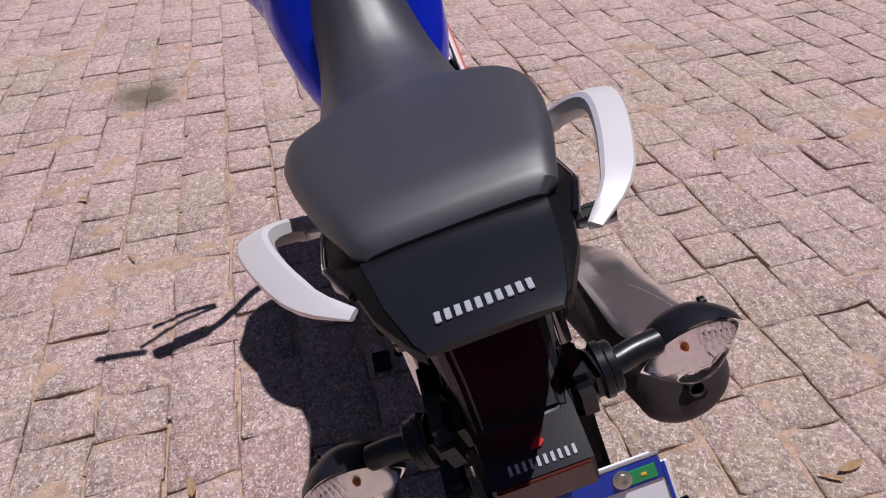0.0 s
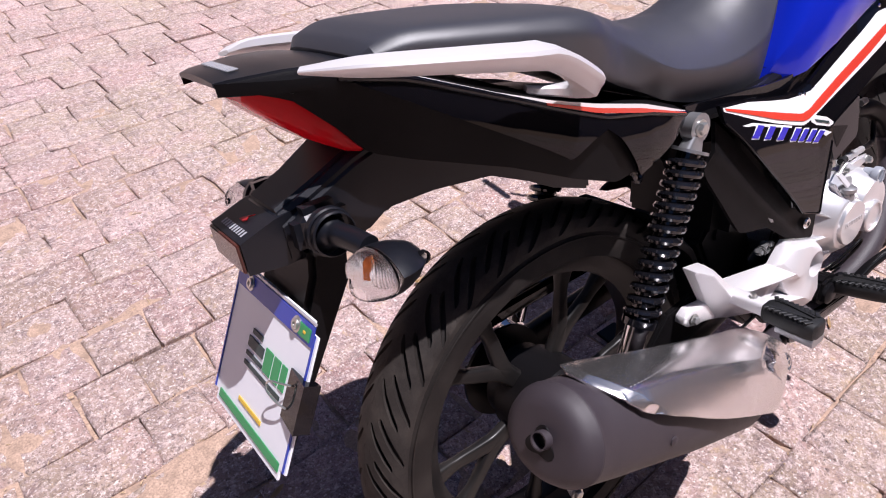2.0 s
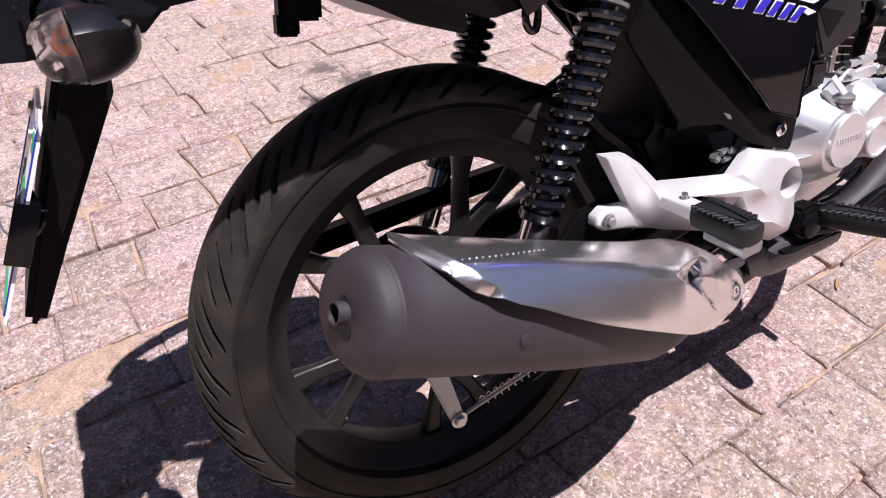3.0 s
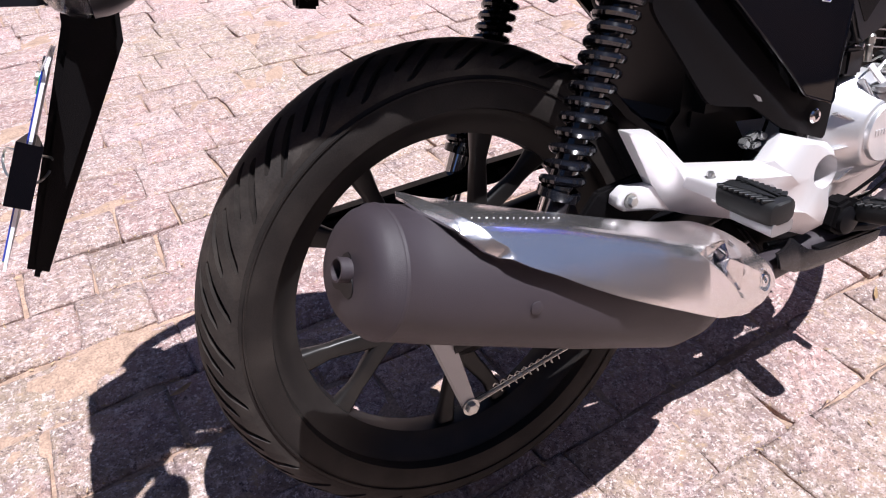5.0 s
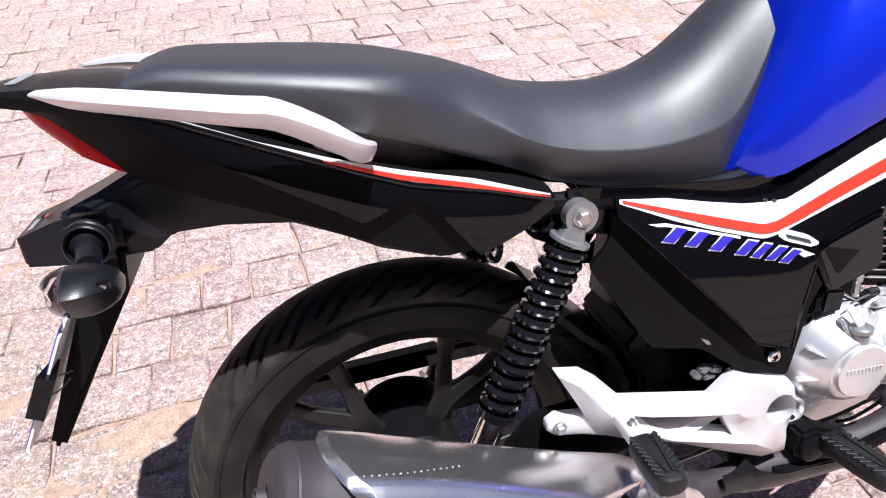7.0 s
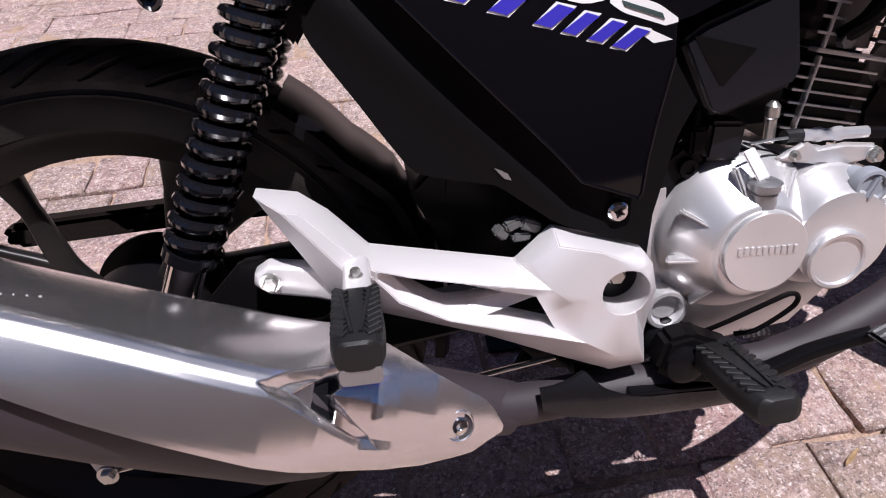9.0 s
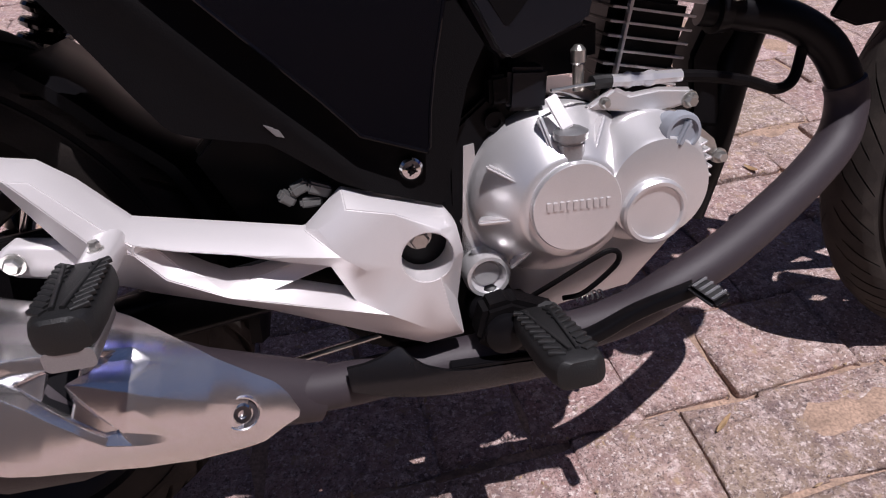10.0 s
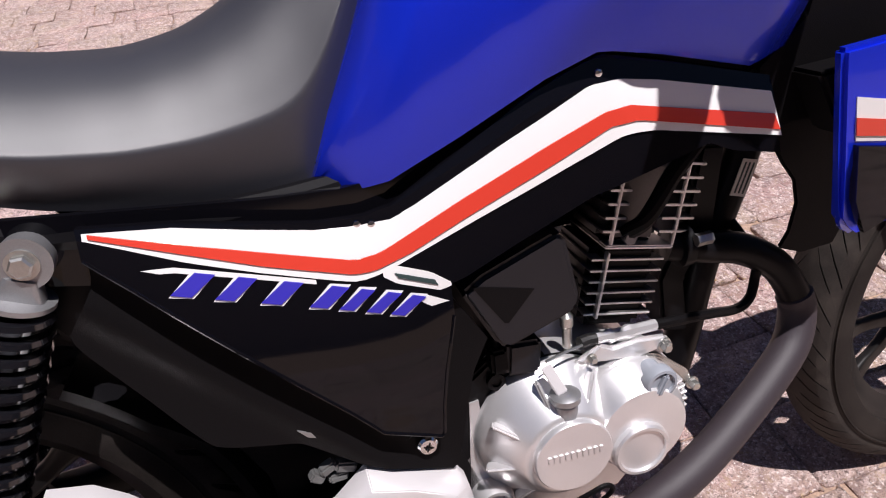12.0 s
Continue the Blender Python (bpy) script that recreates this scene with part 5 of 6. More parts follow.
def signed(poly, p):
    """Distance from p to a closed polygon, less than nought inside it."""
    best, inside = 9.0, False
    for (ax, ay), (bx, by) in zip(poly, poly[1:] + poly[:1]):
        ex, ey, wx, wy = bx - ax, by - ay, p[0] - ax, p[1] - ay
        k = min(1, max(0, (wx * ex + wy * ey) / (ex * ex + ey * ey)))
        best = min(best, math.hypot(wx - ex * k, wy - ey * k))
        if (ay > p[1]) != (by > p[1]) and p[0] < ex * (p[1] - ay) / ey + ax:
            inside = not inside
    return -best if inside else best


def unrolled(pts):
    return [(run, deg * FLAT) for run, deg in pts]


REAR = unrolled([(0.054, 106), (0.054, 90), (0.060, 78), (0.072, 58), (0.080, 50), (0.096, 40), (0.110, 36)])
WEDGE = unrolled([(0.350, 47), (0.372, 55), (0.396, 60), (0.444, 65), (0.456, 58), (0.450, 30), (0.494, 6), (0.460, 7), (0.436, 10), (0.416, 20), (0.388, 32), (0.364, 40)])
SLOT = unrolled([(0.380, 44), (0.391, 50), (0.404, 55), (0.424, 59), (0.429, 58), (0.406, 44.5), (0.413, 34), (0.425, 26), (0.442, 17), (0.436, 15), (0.412, 27), (0.395, 36)])


def ease(v):
    v = min(1, max(0, v))
    return v * v * (3 - 2 * v)


def chord(a, a_from, r_from, a_to, r_to):
    """Radius at the angle a of the straight line between two points given by angle and radius."""
    p, q = radians(a_from), radians(a_to)
    x0, y0, x1, y1 = r_from * math.cos(p), r_from * math.sin(p), r_to * math.cos(q), r_to * math.sin(q)
    c, d = math.cos(radians(a)), math.sin(radians(a))
    return (x0 * y1 - x1 * y0) / (c * (y1 - y0) - d * (x1 - x0))


def shield_r(run, a):
    """Pressed form: two flat faces that meet in a crest, a scooped wedge, the nose piece ahead of it, and the slot between them."""
    a0, a1, r = interp(SH, run)
    crest = interp(CREST, run)
    top = interp([(0.05, 0.0745), (0.12, 0.0735), (0.2, 0.0690), (0.6, 0.0670)], run)
    peak = r + 0.0030
    straight = 0.0
    for off in (-8, -4, 0, 4, 8):          # a rounded crest
        v = min(a1, max(a0, a + off))
        straight += 0.2 * (chord(v, crest, peak, a1, top) if v >= crest else chord(v, a0, r, crest, peak) if a0 < crest - 2 else peak)
    flat = straight * 0.62 + 0.38 * (r + 0.0030 * max(0.0, 1 - abs(a - crest) / 45))
    k = ease((0.44 - run) / 0.06)
    up = flat * k + r * (1 - k)
    if run < 0.16:                    # the rear edge is pressed down in a flat bevel
        near = min(segment(p0, p1, (run, a * FLAT)) for p0, p1 in zip(REAR, REAR[1:]))
        up -= 0.0065 * (1 - min(1, near / (0.008 + 0.005 * ease((a - 42) / 12))))
    if 0.34 < run < 0.54 and -5 < a < 70:
        p = (run, a * FLAT)
        d = -signed(WEDGE, p)
        tip = 0.405 + (0.0015 * (a - 44) if a > 44 else 0.00135 * (44 - a))
        ahead = ease((run - tip + 0.001) / 0.003)
        if d > 0:
            up -= 0.007 * min(1, d / 0.008) * (1 - ahead) + 0.004 * min(1, d / 0.008) * ahead * max(0.0, 1 - (run - tip) / 0.04)
        nose = max(0.0, 1 - abs(a - (45 - 160 * (run - 0.405))) / 20)
        up += 0.0040 * nose * ahead * max(0.0, 1 - (run - 0.405) / 0.13)
        up -= 0.013 * ease(0.5 - signed(SLOT, p) / 0.0022)
    return up


rings = []
runs = sorted([0.054 + 0.518 * i / 90 for i in range(91)] + [0.0545 + 0.0016 * i for i in range(40)] + [0.3405 + 0.0010 * i for i in range(160)])
for run in runs:
    a0, a1, r = interp(SH, run)
    angles = [a0 + (a1 - a0) * j / 140 for j in range(141)]
    rings.append([round_axis(run, shield_r(run, a), a) for a in angles] + [round_axis(run, shield_r(run, a) - 0.0022, a) for a in (a1, (a0 + a1) / 2, a0)])
shield = part("heat_shield", loft(rings), STEEL, silencer, "brushed stainless heat shield")
c = round_axis(0.526, shield_r(0.526, 20) - 0.0010, 20)
nrm = (c - round_axis(0.526, 0.0, 0)).normalized()
sx = nrm.cross(AXD).normalized()
sy = nrm.cross(sx)


def dished(name, prof, mat, n=28):
    return part(name, loft([[c + (sx * math.cos(2 * math.pi * k / n) + sy * math.sin(2 * math.pi * k / n)) * r + nrm * h for k in range(n)] for r, h in prof], False), mat, shield)


dished("bolt_ring", [(0.0145, -0.002), (0.0142, 0.0012), (0.0130, 0.0024), (0.0118, 0.0018), (0.0112, -0.002)], STEEL)
dished("bolt_well", [(0.0114, -0.001), (0.0085, -0.0005), (0.004, 0.0)], HEAT)
dished("shield_bolt", [(0.0082, -0.002), (0.0080, 0.0022), (0.0066, 0.0034), (0.0034, 0.0036), (0.0032, 0.0008), (0.0002, 0.0006)], CHROME)
# black patch in the slot: the shade of a deep hole, put into colour
part("slot_shade", loft([[round_axis(run, 0.0590 + g, d / FLAT) for run, d in SLOT] for g in (-0.006, 0.0030)]), FRAME, shield, "black patch that stands in for shade in the shield's slot")

bm = bmesh.new()
for k in range(15):                    # a row of small burn spots on the upper face
    f = k / 14
    run, a = 0.092 + 0.108 * f, 62 + 8 * f + 8 * f * f
    merged(bm, block(round_axis(run, shield_r(run, a) + 0.0002, a), (0.0011 + 0.0006 * (k % 3), 0.0009, 0.0008), 0.0002, None, 1))
part("burn_spots", bm, CAST, shield)

# ---- footrest bracket ----
br = new("footrest_bracket")
br.parent = bike
tagged(br, "silver painted cast footrest bracket")


def beam(name, poly, y0=-0.136, y1=-0.163, bev=0.0085):
    bm = slab(poly, y0, y1, 0)
    es = [e for e in bm.edges if all(v.co.y < y1 + 1e-5 for v in e.verts)]
    bmesh.ops.bevel(bm, geom=es, offset=bev, segments=1, affect="EDGES", clamp_overlap=True)
    bevelled(bm, 0.0009, 1)
    return part(name, bm, SILVER, br)


# cast body: a faceted front with two windows and a round hole, given as x, z, y
RIM = [(0.165, 0.501, -0.150), (0.198, 0.494, -0.142), (0.220, 0.476, -0.142), (0.250, 0.441, -0.142), (0.376, 0.411, -0.142), (0.409, 0.440, -0.140), (0.490, 0.410, -0.146), (0.497, 0.399, -0.150), (0.501, 0.374, -0.152),
       (0.492, 0.331, -0.152), (0.496, 0.293, -0.150), (0.463, 0.287, -0.146), (0.409, 0.313, -0.148), (0.338, 0.348, -0.148), (0.249, 0.382, -0.146), (0.224, 0.394, -0.146), (0.210, 0.413, -0.146)]
LONG_WINDOW = [(0.265, 0.419, -0.150), (0.299, 0.412, -0.150), (0.334, 0.398, -0.150), (0.363, 0.388, -0.150), (0.328, 0.383, -0.157), (0.310, 0.384, -0.158), (0.296, 0.392, -0.158), (0.280, 0.404, -0.158)]
SMALL_WINDOW = [(0.343, 0.371, -0.158), (0.391, 0.380, -0.150), (0.407, 0.347, -0.156)]
ROUND_HOLE = [(0.469 + 0.0215 * math.cos(2 * math.pi * i / 28), 0.380 + 0.0215 * math.sin(2 * math.pi * i / 28), -0.1640) for i in range(28)]
CRESTS = [[(0.186, 0.4905, -0.165), (0.228, 0.436, -0.168)], [(0.200, 0.4860, -0.161), (0.241, 0.441, -0.164)],
          [(0.255, 0.431, -0.168), (0.284, 0.421, -0.168), (0.343, 0.406, -0.168), (0.401, 0.394, -0.168), (0.441, 0.378, -0.166)],
          [(0.386, 0.414, -0.152), (0.410, 0.430, -0.158), (0.447, 0.422, -0.163), (0.482, 0.403, -0.163)],
          [(0.253, 0.423, -0.166), (0.271, 0.399, -0.167), (0.312, 0.376, -0.168), (0.362, 0.359, -0.168), (0.432, 0.336, -0.168), (0.465, 0.313, -0.165), (0.483, 0.328, -0.164)],
          [(0.420, 0.377, -0.165), (0.432, 0.344, -0.165)]]


def within(p, poly):
    inside = False
    for a, b in zip(poly, poly[1:] + poly[:1]):
        if (a[1] > p[1]) != (b[1] > p[1]) and p[0] < (b[0] - a[0]) * (p[1] - a[1]) / (b[1] - a[1]) + a[0]:
            inside = not inside
    return inside


def cast_plate(rim, holes, crests, back):
    """A casting whose front is faceted between its rim, its openings and its crests, with straight sides to y = back."""
    pts, lines = [], []
    for chain, closed in [(rim, True)] + [(h, True) for h in holes] + [(c, False) for c in crests]:
        o = len(pts)
        pts += chain
        lines += [(o + i, o + (i + 1) % len(chain)) for i in range(len(chain) if closed else len(chain) - 1)]
    co, _, faces, origin, _, _ = delaunay_2d_cdt([Vector(p[:2]) for p in pts], lines, [], 0, 1e-6)
    bm = bmesh.new()
    vs = [bm.verts.new((c.x, pts[o[0]][2], c.y)) if o else None for c, o in zip(co, origin)]
    for f in faces:
        c = [sum(co[i][n] for i in f) / len(f) for n in (0, 1)]
        if within(c, rim) and not any(within(c, h) for h in holes):
            bm.faces.new([vs[i] for i in f])
    for v in [v for v in bm.verts if not v.link_faces]:
        bm.verts.remove(v)
    edge = [e for e in bm.edges if e.is_boundary]
    made = bmesh.ops.extrude_edge_only(bm, edges=edge)["geom"]
    for v in made:
        if isinstance(v, bmesh.types.BMVert):
            v.co.y = back
    bmesh.ops.recalc_face_normals(bm, faces=bm.faces)
    bevelled(bm, 0.0009, 2, 40)
    return bm


part("bracket_body", cast_plate(RIM, [LONG_WINDOW, SMALL_WINDOW, ROUND_HOLE], CRESTS, -0.131), SILVER, br)
beam("lug", [(0.151, 0.420), (0.153, 0.430), (0.165, 0.437), (0.200, 0.431), (0.235, 0.415), (0.235, 0.388), (0.199, 0.401), (0.162, 0.410)], -0.130, -0.147, 0.003)
bolt("lug_bolt", (0.166, -0.150, 0.424), 0.0065, br, ZINC)
part("pivot_back", lathe((0.469, -0.128, 0.380), [(0.027, 0), (0.027, -0.004)], 24), FRAME, br)
bolt("pivot_bolt", (0.466, -0.134, 0.388), 0.0085, br, ZINC, length=0.012)


# pegs
def peg(base, tip, label, under, size):
    h = new("footpeg")
    h.parent = bike
    tagged(h, label)
    base, tip = Vector(base), Vector(tip)
    path = [base.lerp(tip, t) for t in (0, 0.06, 0.3, 0.6, 0.88, 0.97, 1.0)]
    wid = (0.70, 0.92, 1.0, 1.06, 1.02, 0.9, 0.6)
    bm = sweep(path, lambda t: [(a * wid[round(t * 6)], b * (wid[round(t * 6)] * 0.5 + 0.5)) for a, b in box_section(0.044 * size, 0.026, 0.35)], (0, 0, 1))
    pad = part("pad", bm, PEG, h, "black ribbed rubber pad")
    d = (tip - base).normalized()
    side = d.cross(Vector((0, 0, 1))).normalized()
    up = side.cross(d)
    n = 9
    for k in range(n):
        c = base.lerp(tip, 0.14 + 0.74 * k / (n - 1)) + up * 0.0128
        for e in (-1, 1):
            bm = sweep([c + side * 0.007 * e - d * 0.0, c + side * e * 0.0195 * size - d * 0.006], lambda t: box_section(0.0058, 0.0036, 0.3), up)
            part("rib", bm, PEG, pad)
    for e in (-1, 1):
        bm = sweep([base.lerp(tip, 0.1) + up * 0.013 + side * e * 0.011, base.lerp(tip, 0.86) + up * 0.013 + side * e * 0.003], lambda t: box_section(0.003, 0.005, 0.3), up)
        part("rib", bm, PEG, pad)
    if under:
        bm = sweep([base.lerp(tip, 0.3) - up * 0.014, base.lerp(tip, 0.985) - up * 0.016], lambda t: box_section(0.036 * size, 0.014, 0.3), (0, 0, 1))
        part("under_plate", bm, ALLOY, h, "grey metal plate under the pad")
    bm = sweep([base - d * 0.052, base + d * 0.01], lambda t: box_section(0.022, 0.02, 0.3), (0, 0, 1))
    part("hinge", bm, SILVER if under else FRAME, h)
    if under:
        bolt("hinge_pin", base - d * 0.02 + up * 0.009, 0.0042, h, ZINC, "z", way=1)


peg((0.239, -0.212, 0.432), (0.239, -0.286, 0.430), "black rubber passenger footpeg folded out", True, 0.82)
peg((0.556, -0.158, 0.300), (0.560, -0.268, 0.318), "black rubber rider footpeg", False, 0.95)
# brake pedal
bp = part("brake_pedal", sweep(smooth_path([(0.545, -0.150, 0.275), (0.60, -0.160, 0.270), (0.65, -0.172, 0.298), (0.692, -0.190, 0.323)], 6), lambda t: box_section(0.020 - 0.006 * t, 0.012), (0, 0, 1)), FRAME, bike, "black rear brake pedal with a ribbed steel pad")
pad = part("pedal_pad", block((0.692, -0.210, 0.329), (0.018, 0.036, 0.008), 0.003, (0, -20, 8)), FRAME, bp)
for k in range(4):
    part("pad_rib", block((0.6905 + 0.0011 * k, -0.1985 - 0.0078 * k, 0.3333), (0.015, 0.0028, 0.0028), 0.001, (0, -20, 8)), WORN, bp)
part("rear_stay", slab([(0.10, 0.395), (0.14, 0.435), (0.20, 0.44), (0.26, 0.40), (0.20, 0.37), (0.13, 0.372)], -0.128, -0.118, 0.003), PLASTIC, bike, "black silencer stay")
# connectors tucked behind the bracket
MILKY = material("milky_connector", (0.11, 0.11, 0.108), 0.3)
for x, z, a, size in ((0.392, 0.438, 25, (0.020, 0.012, 0.010)), (0.377, 0.441, -20, (0.016, 0.012, 0.009)), (0.366, 0.434, 40, (0.014, 0.011, 0.010)), (0.384, 0.428, 5, (0.018, 0.010, 0.008))):
    part("connector", block((x, -0.124, z), size, 0.002, (0, a, 10)), MILKY, bike)
part("connector_lead", tube([(0.400, -0.122, 0.440), (0.415, -0.115, 0.452), (0.430, -0.105, 0.470)], 0.0022, 6), PLASTIC, bike)
# side stand
part("side_stand", tube([(0.50, 0.10, 0.26), (0.47, 0.17, 0.12), (0.44, 0.235, -0.012)], 0.012, 10), FRAME, bike, "black side stand")
part("stand_foot", block((0.435, 0.245, 0.066), (0.06, 0.04, 0.006), 0.002, (13, 0, 0)), FRAME, bike)

# ---- front end ----
RAKE = 0.466
for s in (RIGHT, LEFT):
    part("fork_leg", tube([(FRONT_X, 0.05 + s * 0.088, 0.309), (FRONT_X - RAKE * 0.26, 0.03 + s * 0.088, 0.57)], 0.024, 18), FRAME, bike, "black fork slider")
    part("fork_tube", tube([(FRONT_X - RAKE * 0.25, s * 0.088, 0.56), (FRONT_X - RAKE * 0.66, s * 0.088, 0.97)], 0.016, 16), CHROME, bike)
rings = []
for i in range(25):
    a = radians(20 + 95 * i / 24)
    ring = []
    for y, r in ((-0.056, 0.310), (-0.054, 0.326), (-0.035, 0.340), (0, 0.345), (0.035, 0.340), (0.054, 0.326), (0.056, 0.310), (0.050, 0.322), (0.03, 0.335), (0, 0.340), (-0.03, 0.335), (-0.050, 0.322)):
        ring.append((FRONT_X + r * math.cos(a), 0.058 + 0.07 * r * math.cos(a) + y, 0.309 + r * math.sin(a)))
    rings.append(ring)
part("front_mudguard", loft(rings), PLASTIC, bike, "black front mudguard")
part("steering_head", block((0.985, 0, 0.86), (0.09, 0.20, 0.26), 0.03, (0, -25, 0)), PLASTIC, bike)
part("headlamp", lathe((1.08, 0, 0.92), [(0.05, -0.04), (0.10, 0.0), (0.11, 0.06), (0.09, 0.09)], 28, "x"), PLASTIC, bike)
part("handlebar", tube([(0.748, -0.345, 1.02), (0.81, -0.20, 1.035), (0.93, -0.10, 1.0), (0.955, 0, 0.985), (0.93, 0.10, 1.0), (0.81, 0.20, 1.035), (0.748, 0.345, 1.02)], 0.012, 12), FRAME, bike, "black handlebar")
for s in (RIGHT, LEFT):
    part("grip", tube([(0.797, s * 0.225, 1.033), (0.746, s * 0.352, 1.02)], 0.022, 14), PEG, bike)
    if s == RIGHT:
        part("brake_cylinder", block((0.842, s * 0.265, 1.028), (0.055, 0.085, 0.040), 0.008, (0, 0, s * 18), 2), PLASTIC, bike, "black brake cylinder on the handlebar")
    part("lever", tube([(0.89, s * 0.215, 1.02), (0.875, s * 0.30, 1.015), (0.84, s * 0.38, 1.01)], 0.008, 8), ZINC, bike)
    part("mirror_stem", tube([(0.885, s * 0.20, 1.04), (0.86, s * 0.26, 1.12), (0.80, s * 0.33, 1.17)], 0.006, 8), FRAME, bike)
    bm = block((0.785, s * 0.365, 1.19), (0.02, 0.12, 0.075), 0.009, (0, 8, 0), 3)
    part("mirror", bm, PLASTIC, bike)


# ---- ground: rough-hewn paving stones in courses, bedded in sand ----
def stone_material():
    m = bpy.data.materials.new("paving_stone")
    m.use_nodes = True
    nt = m.node_tree
    n, l = nt.nodes, nt.links
    b = n["Principled BSDF"]
    b.inputs["Roughness"].default_value = 0.85
    geo = n.new("ShaderNodeNewGeometry")
    tc = geo.outputs["Position"]

    def noise_node(scale, detail=6, rough=0.6):
        x = n.new("ShaderNodeTexNoise")
        x.inputs["Scale"].default_value = scale
        x.inputs["Detail"].default_value = detail
        x.inputs["Roughness"].default_value = rough
        l.new(tc, x.inputs[0])
        return x.outputs["Fac"]

    def mix(fac, a, c, lo=0.0, hi=1.0, kind="MIX"):
        mr = n.new("ShaderNodeMapRange")
        mr.inputs["From Min"].default_value = lo
        mr.inputs["From Max"].default_value = hi
        l.new(fac, mr.inputs[0])
        x = n.new("ShaderNodeMix")
        x.data_type = "RGBA"
        x.blend_type = kind
        l.new(mr.outputs[0], x.inputs["Factor"])
        for sock, v in (("A", a), ("B", c)):
            if isinstance(v, tuple):
                x.inputs[sock].default_value = (*v, 1)
            else:
                l.new(v, x.inputs[sock])
        return x.outputs["Result"]
    oi = n.new("ShaderNodeObjectInfo")
    isl = geo.outputs["Random Per Island"]
    add = n.new("ShaderNodeMath")
    add.operation = "ADD"
    l.new(oi.outputs["Random"], add.inputs[0])
    l.new(isl, add.inputs[1])
    fr = n.new("ShaderNodeMath")
    fr.operation = "FRACT"
    l.new(add.outputs[0], fr.inputs[0])
    cr = n.new("ShaderNodeValToRGB")
    cr.color_ramp.interpolation = "LINEAR"
    tones = ((0.0, (0.36, 0.213, 0.193)), (0.3, (0.56, 0.365, 0.340)), (0.55, (0.44, 0.315, 0.265)), (0.8, (0.63, 0.436, 0.416)), (1.0, (0.48, 0.310, 0.305)))
    for k, (at, c) in enumerate(tones):
        e = cr.color_ramp.elements[k] if k < 2 else cr.color_ramp.elements.new(at)
        e.position = at
        e.color = (*c, 1)
    l.new(fr.outputs[0], cr.inputs[0])
    base = cr.outputs[0]
    base = mix(noise_node(0.9, 3, 0.5), base, (0.43, 0.325, 0.235), 0.44, 0.60)     # tan stretches
    base = mix(noise_node(5.5, 4, 0.6), base, (0.58, 0.345, 0.315), 0.52, 0.72)      # pink stretches
    base = mix(noise_node(3.1, 5, 0.6), base, (0.29, 0.205, 0.165), 0.50, 0.76)      # broad dirt
    base = mix(noise_node(22, 8, 0.7), base, (0.27, 0.190, 0.19), 0.47, 0.68)       # mottle
    base = mix(noise_node(48, 8, 0.75), base, (0.80, 0.63, 0.595), 0.48, 0.67)     # worn pale crests
    base = mix(noise_node(120, 6, 0.8), base, (0.10, 0.068, 0.065), 0.525, 0.63)     # pits
    base = mix(noise_node(150, 4, 0.75), base, (0.88, 0.76, 0.72), 0.545, 0.63)       # grains
    base = mix(noise_node(310, 3, 0.8), base, (0.17, 0.115, 0.11), 0.55, 0.64)       # dark specks
    base = mix(noise_node(30, 9, 0.8), base, (0.56, 0.39, 0.25), 0.555, 0.66)       # sand lying on top
    # old oil stains and drips with ragged edges, and a dusty trodden stretch
    for x, y, tone, lo, hi in ((2.13, 1.0, (0.16, 0.125, 0.085), 0.17, 0.30), (0.26, 1.21, (0.10, 0.075, 0.075), 0.125, 0.165), (0.43, 1.27, (0.13, 0.10, 0.09), 0.135, 0.185), (0.36, 1.40, (0.16, 0.12, 0.11), 0.130, 0.18)):
        off = n.new("ShaderNodeVectorMath")
        off.operation = "DISTANCE"
        off.inputs[1].default_value = (x, y, 0.0)
        l.new(tc, off.inputs[0])
        rag = n.new("ShaderNodeMath")
        rag.operation = "MULTIPLY_ADD"
        rag.inputs[1].default_value = 0.22
        l.new(noise_node(9 if x > 1 else 22, 6, 0.65), rag.inputs[0])
        l.new(off.outputs["Value"], rag.inputs[2])
        base = mix(rag.outputs[0], tone, base, lo, hi)
    l.new(base, b.inputs["Base Color"])
    bp = n.new("ShaderNodeBump")
    bp.inputs["Strength"].default_value = 1.0
    bp.inputs["Distance"].default_value = 0.010
    h = n.new("ShaderNodeMath")
    h.operation = "ADD"
    l.new(noise_node(38, 9, 0.68), h.inputs[0])
    sm = n.new("ShaderNodeMath")
    sm.operation = "MULTIPLY"
    sm.inputs[1].default_value = 0.45
    l.new(noise_node(220, 4, 0.7), sm.inputs[0])
    l.new(sm.outputs[0], h.inputs[1])
    l.new(h.outputs[0], bp.inputs["Height"])
    l.new(bp.outputs[0], b.inputs["Normal"])
    return m


def sand_material():
    m = material("joint_sand", (0.40, 0.275, 0.205), 0.95, grain=0.9, grain_scale=260, bump=1.0, stain=0.85, stain_scale=30)
    return m


STONE, SAND = stone_material(), sand_material()
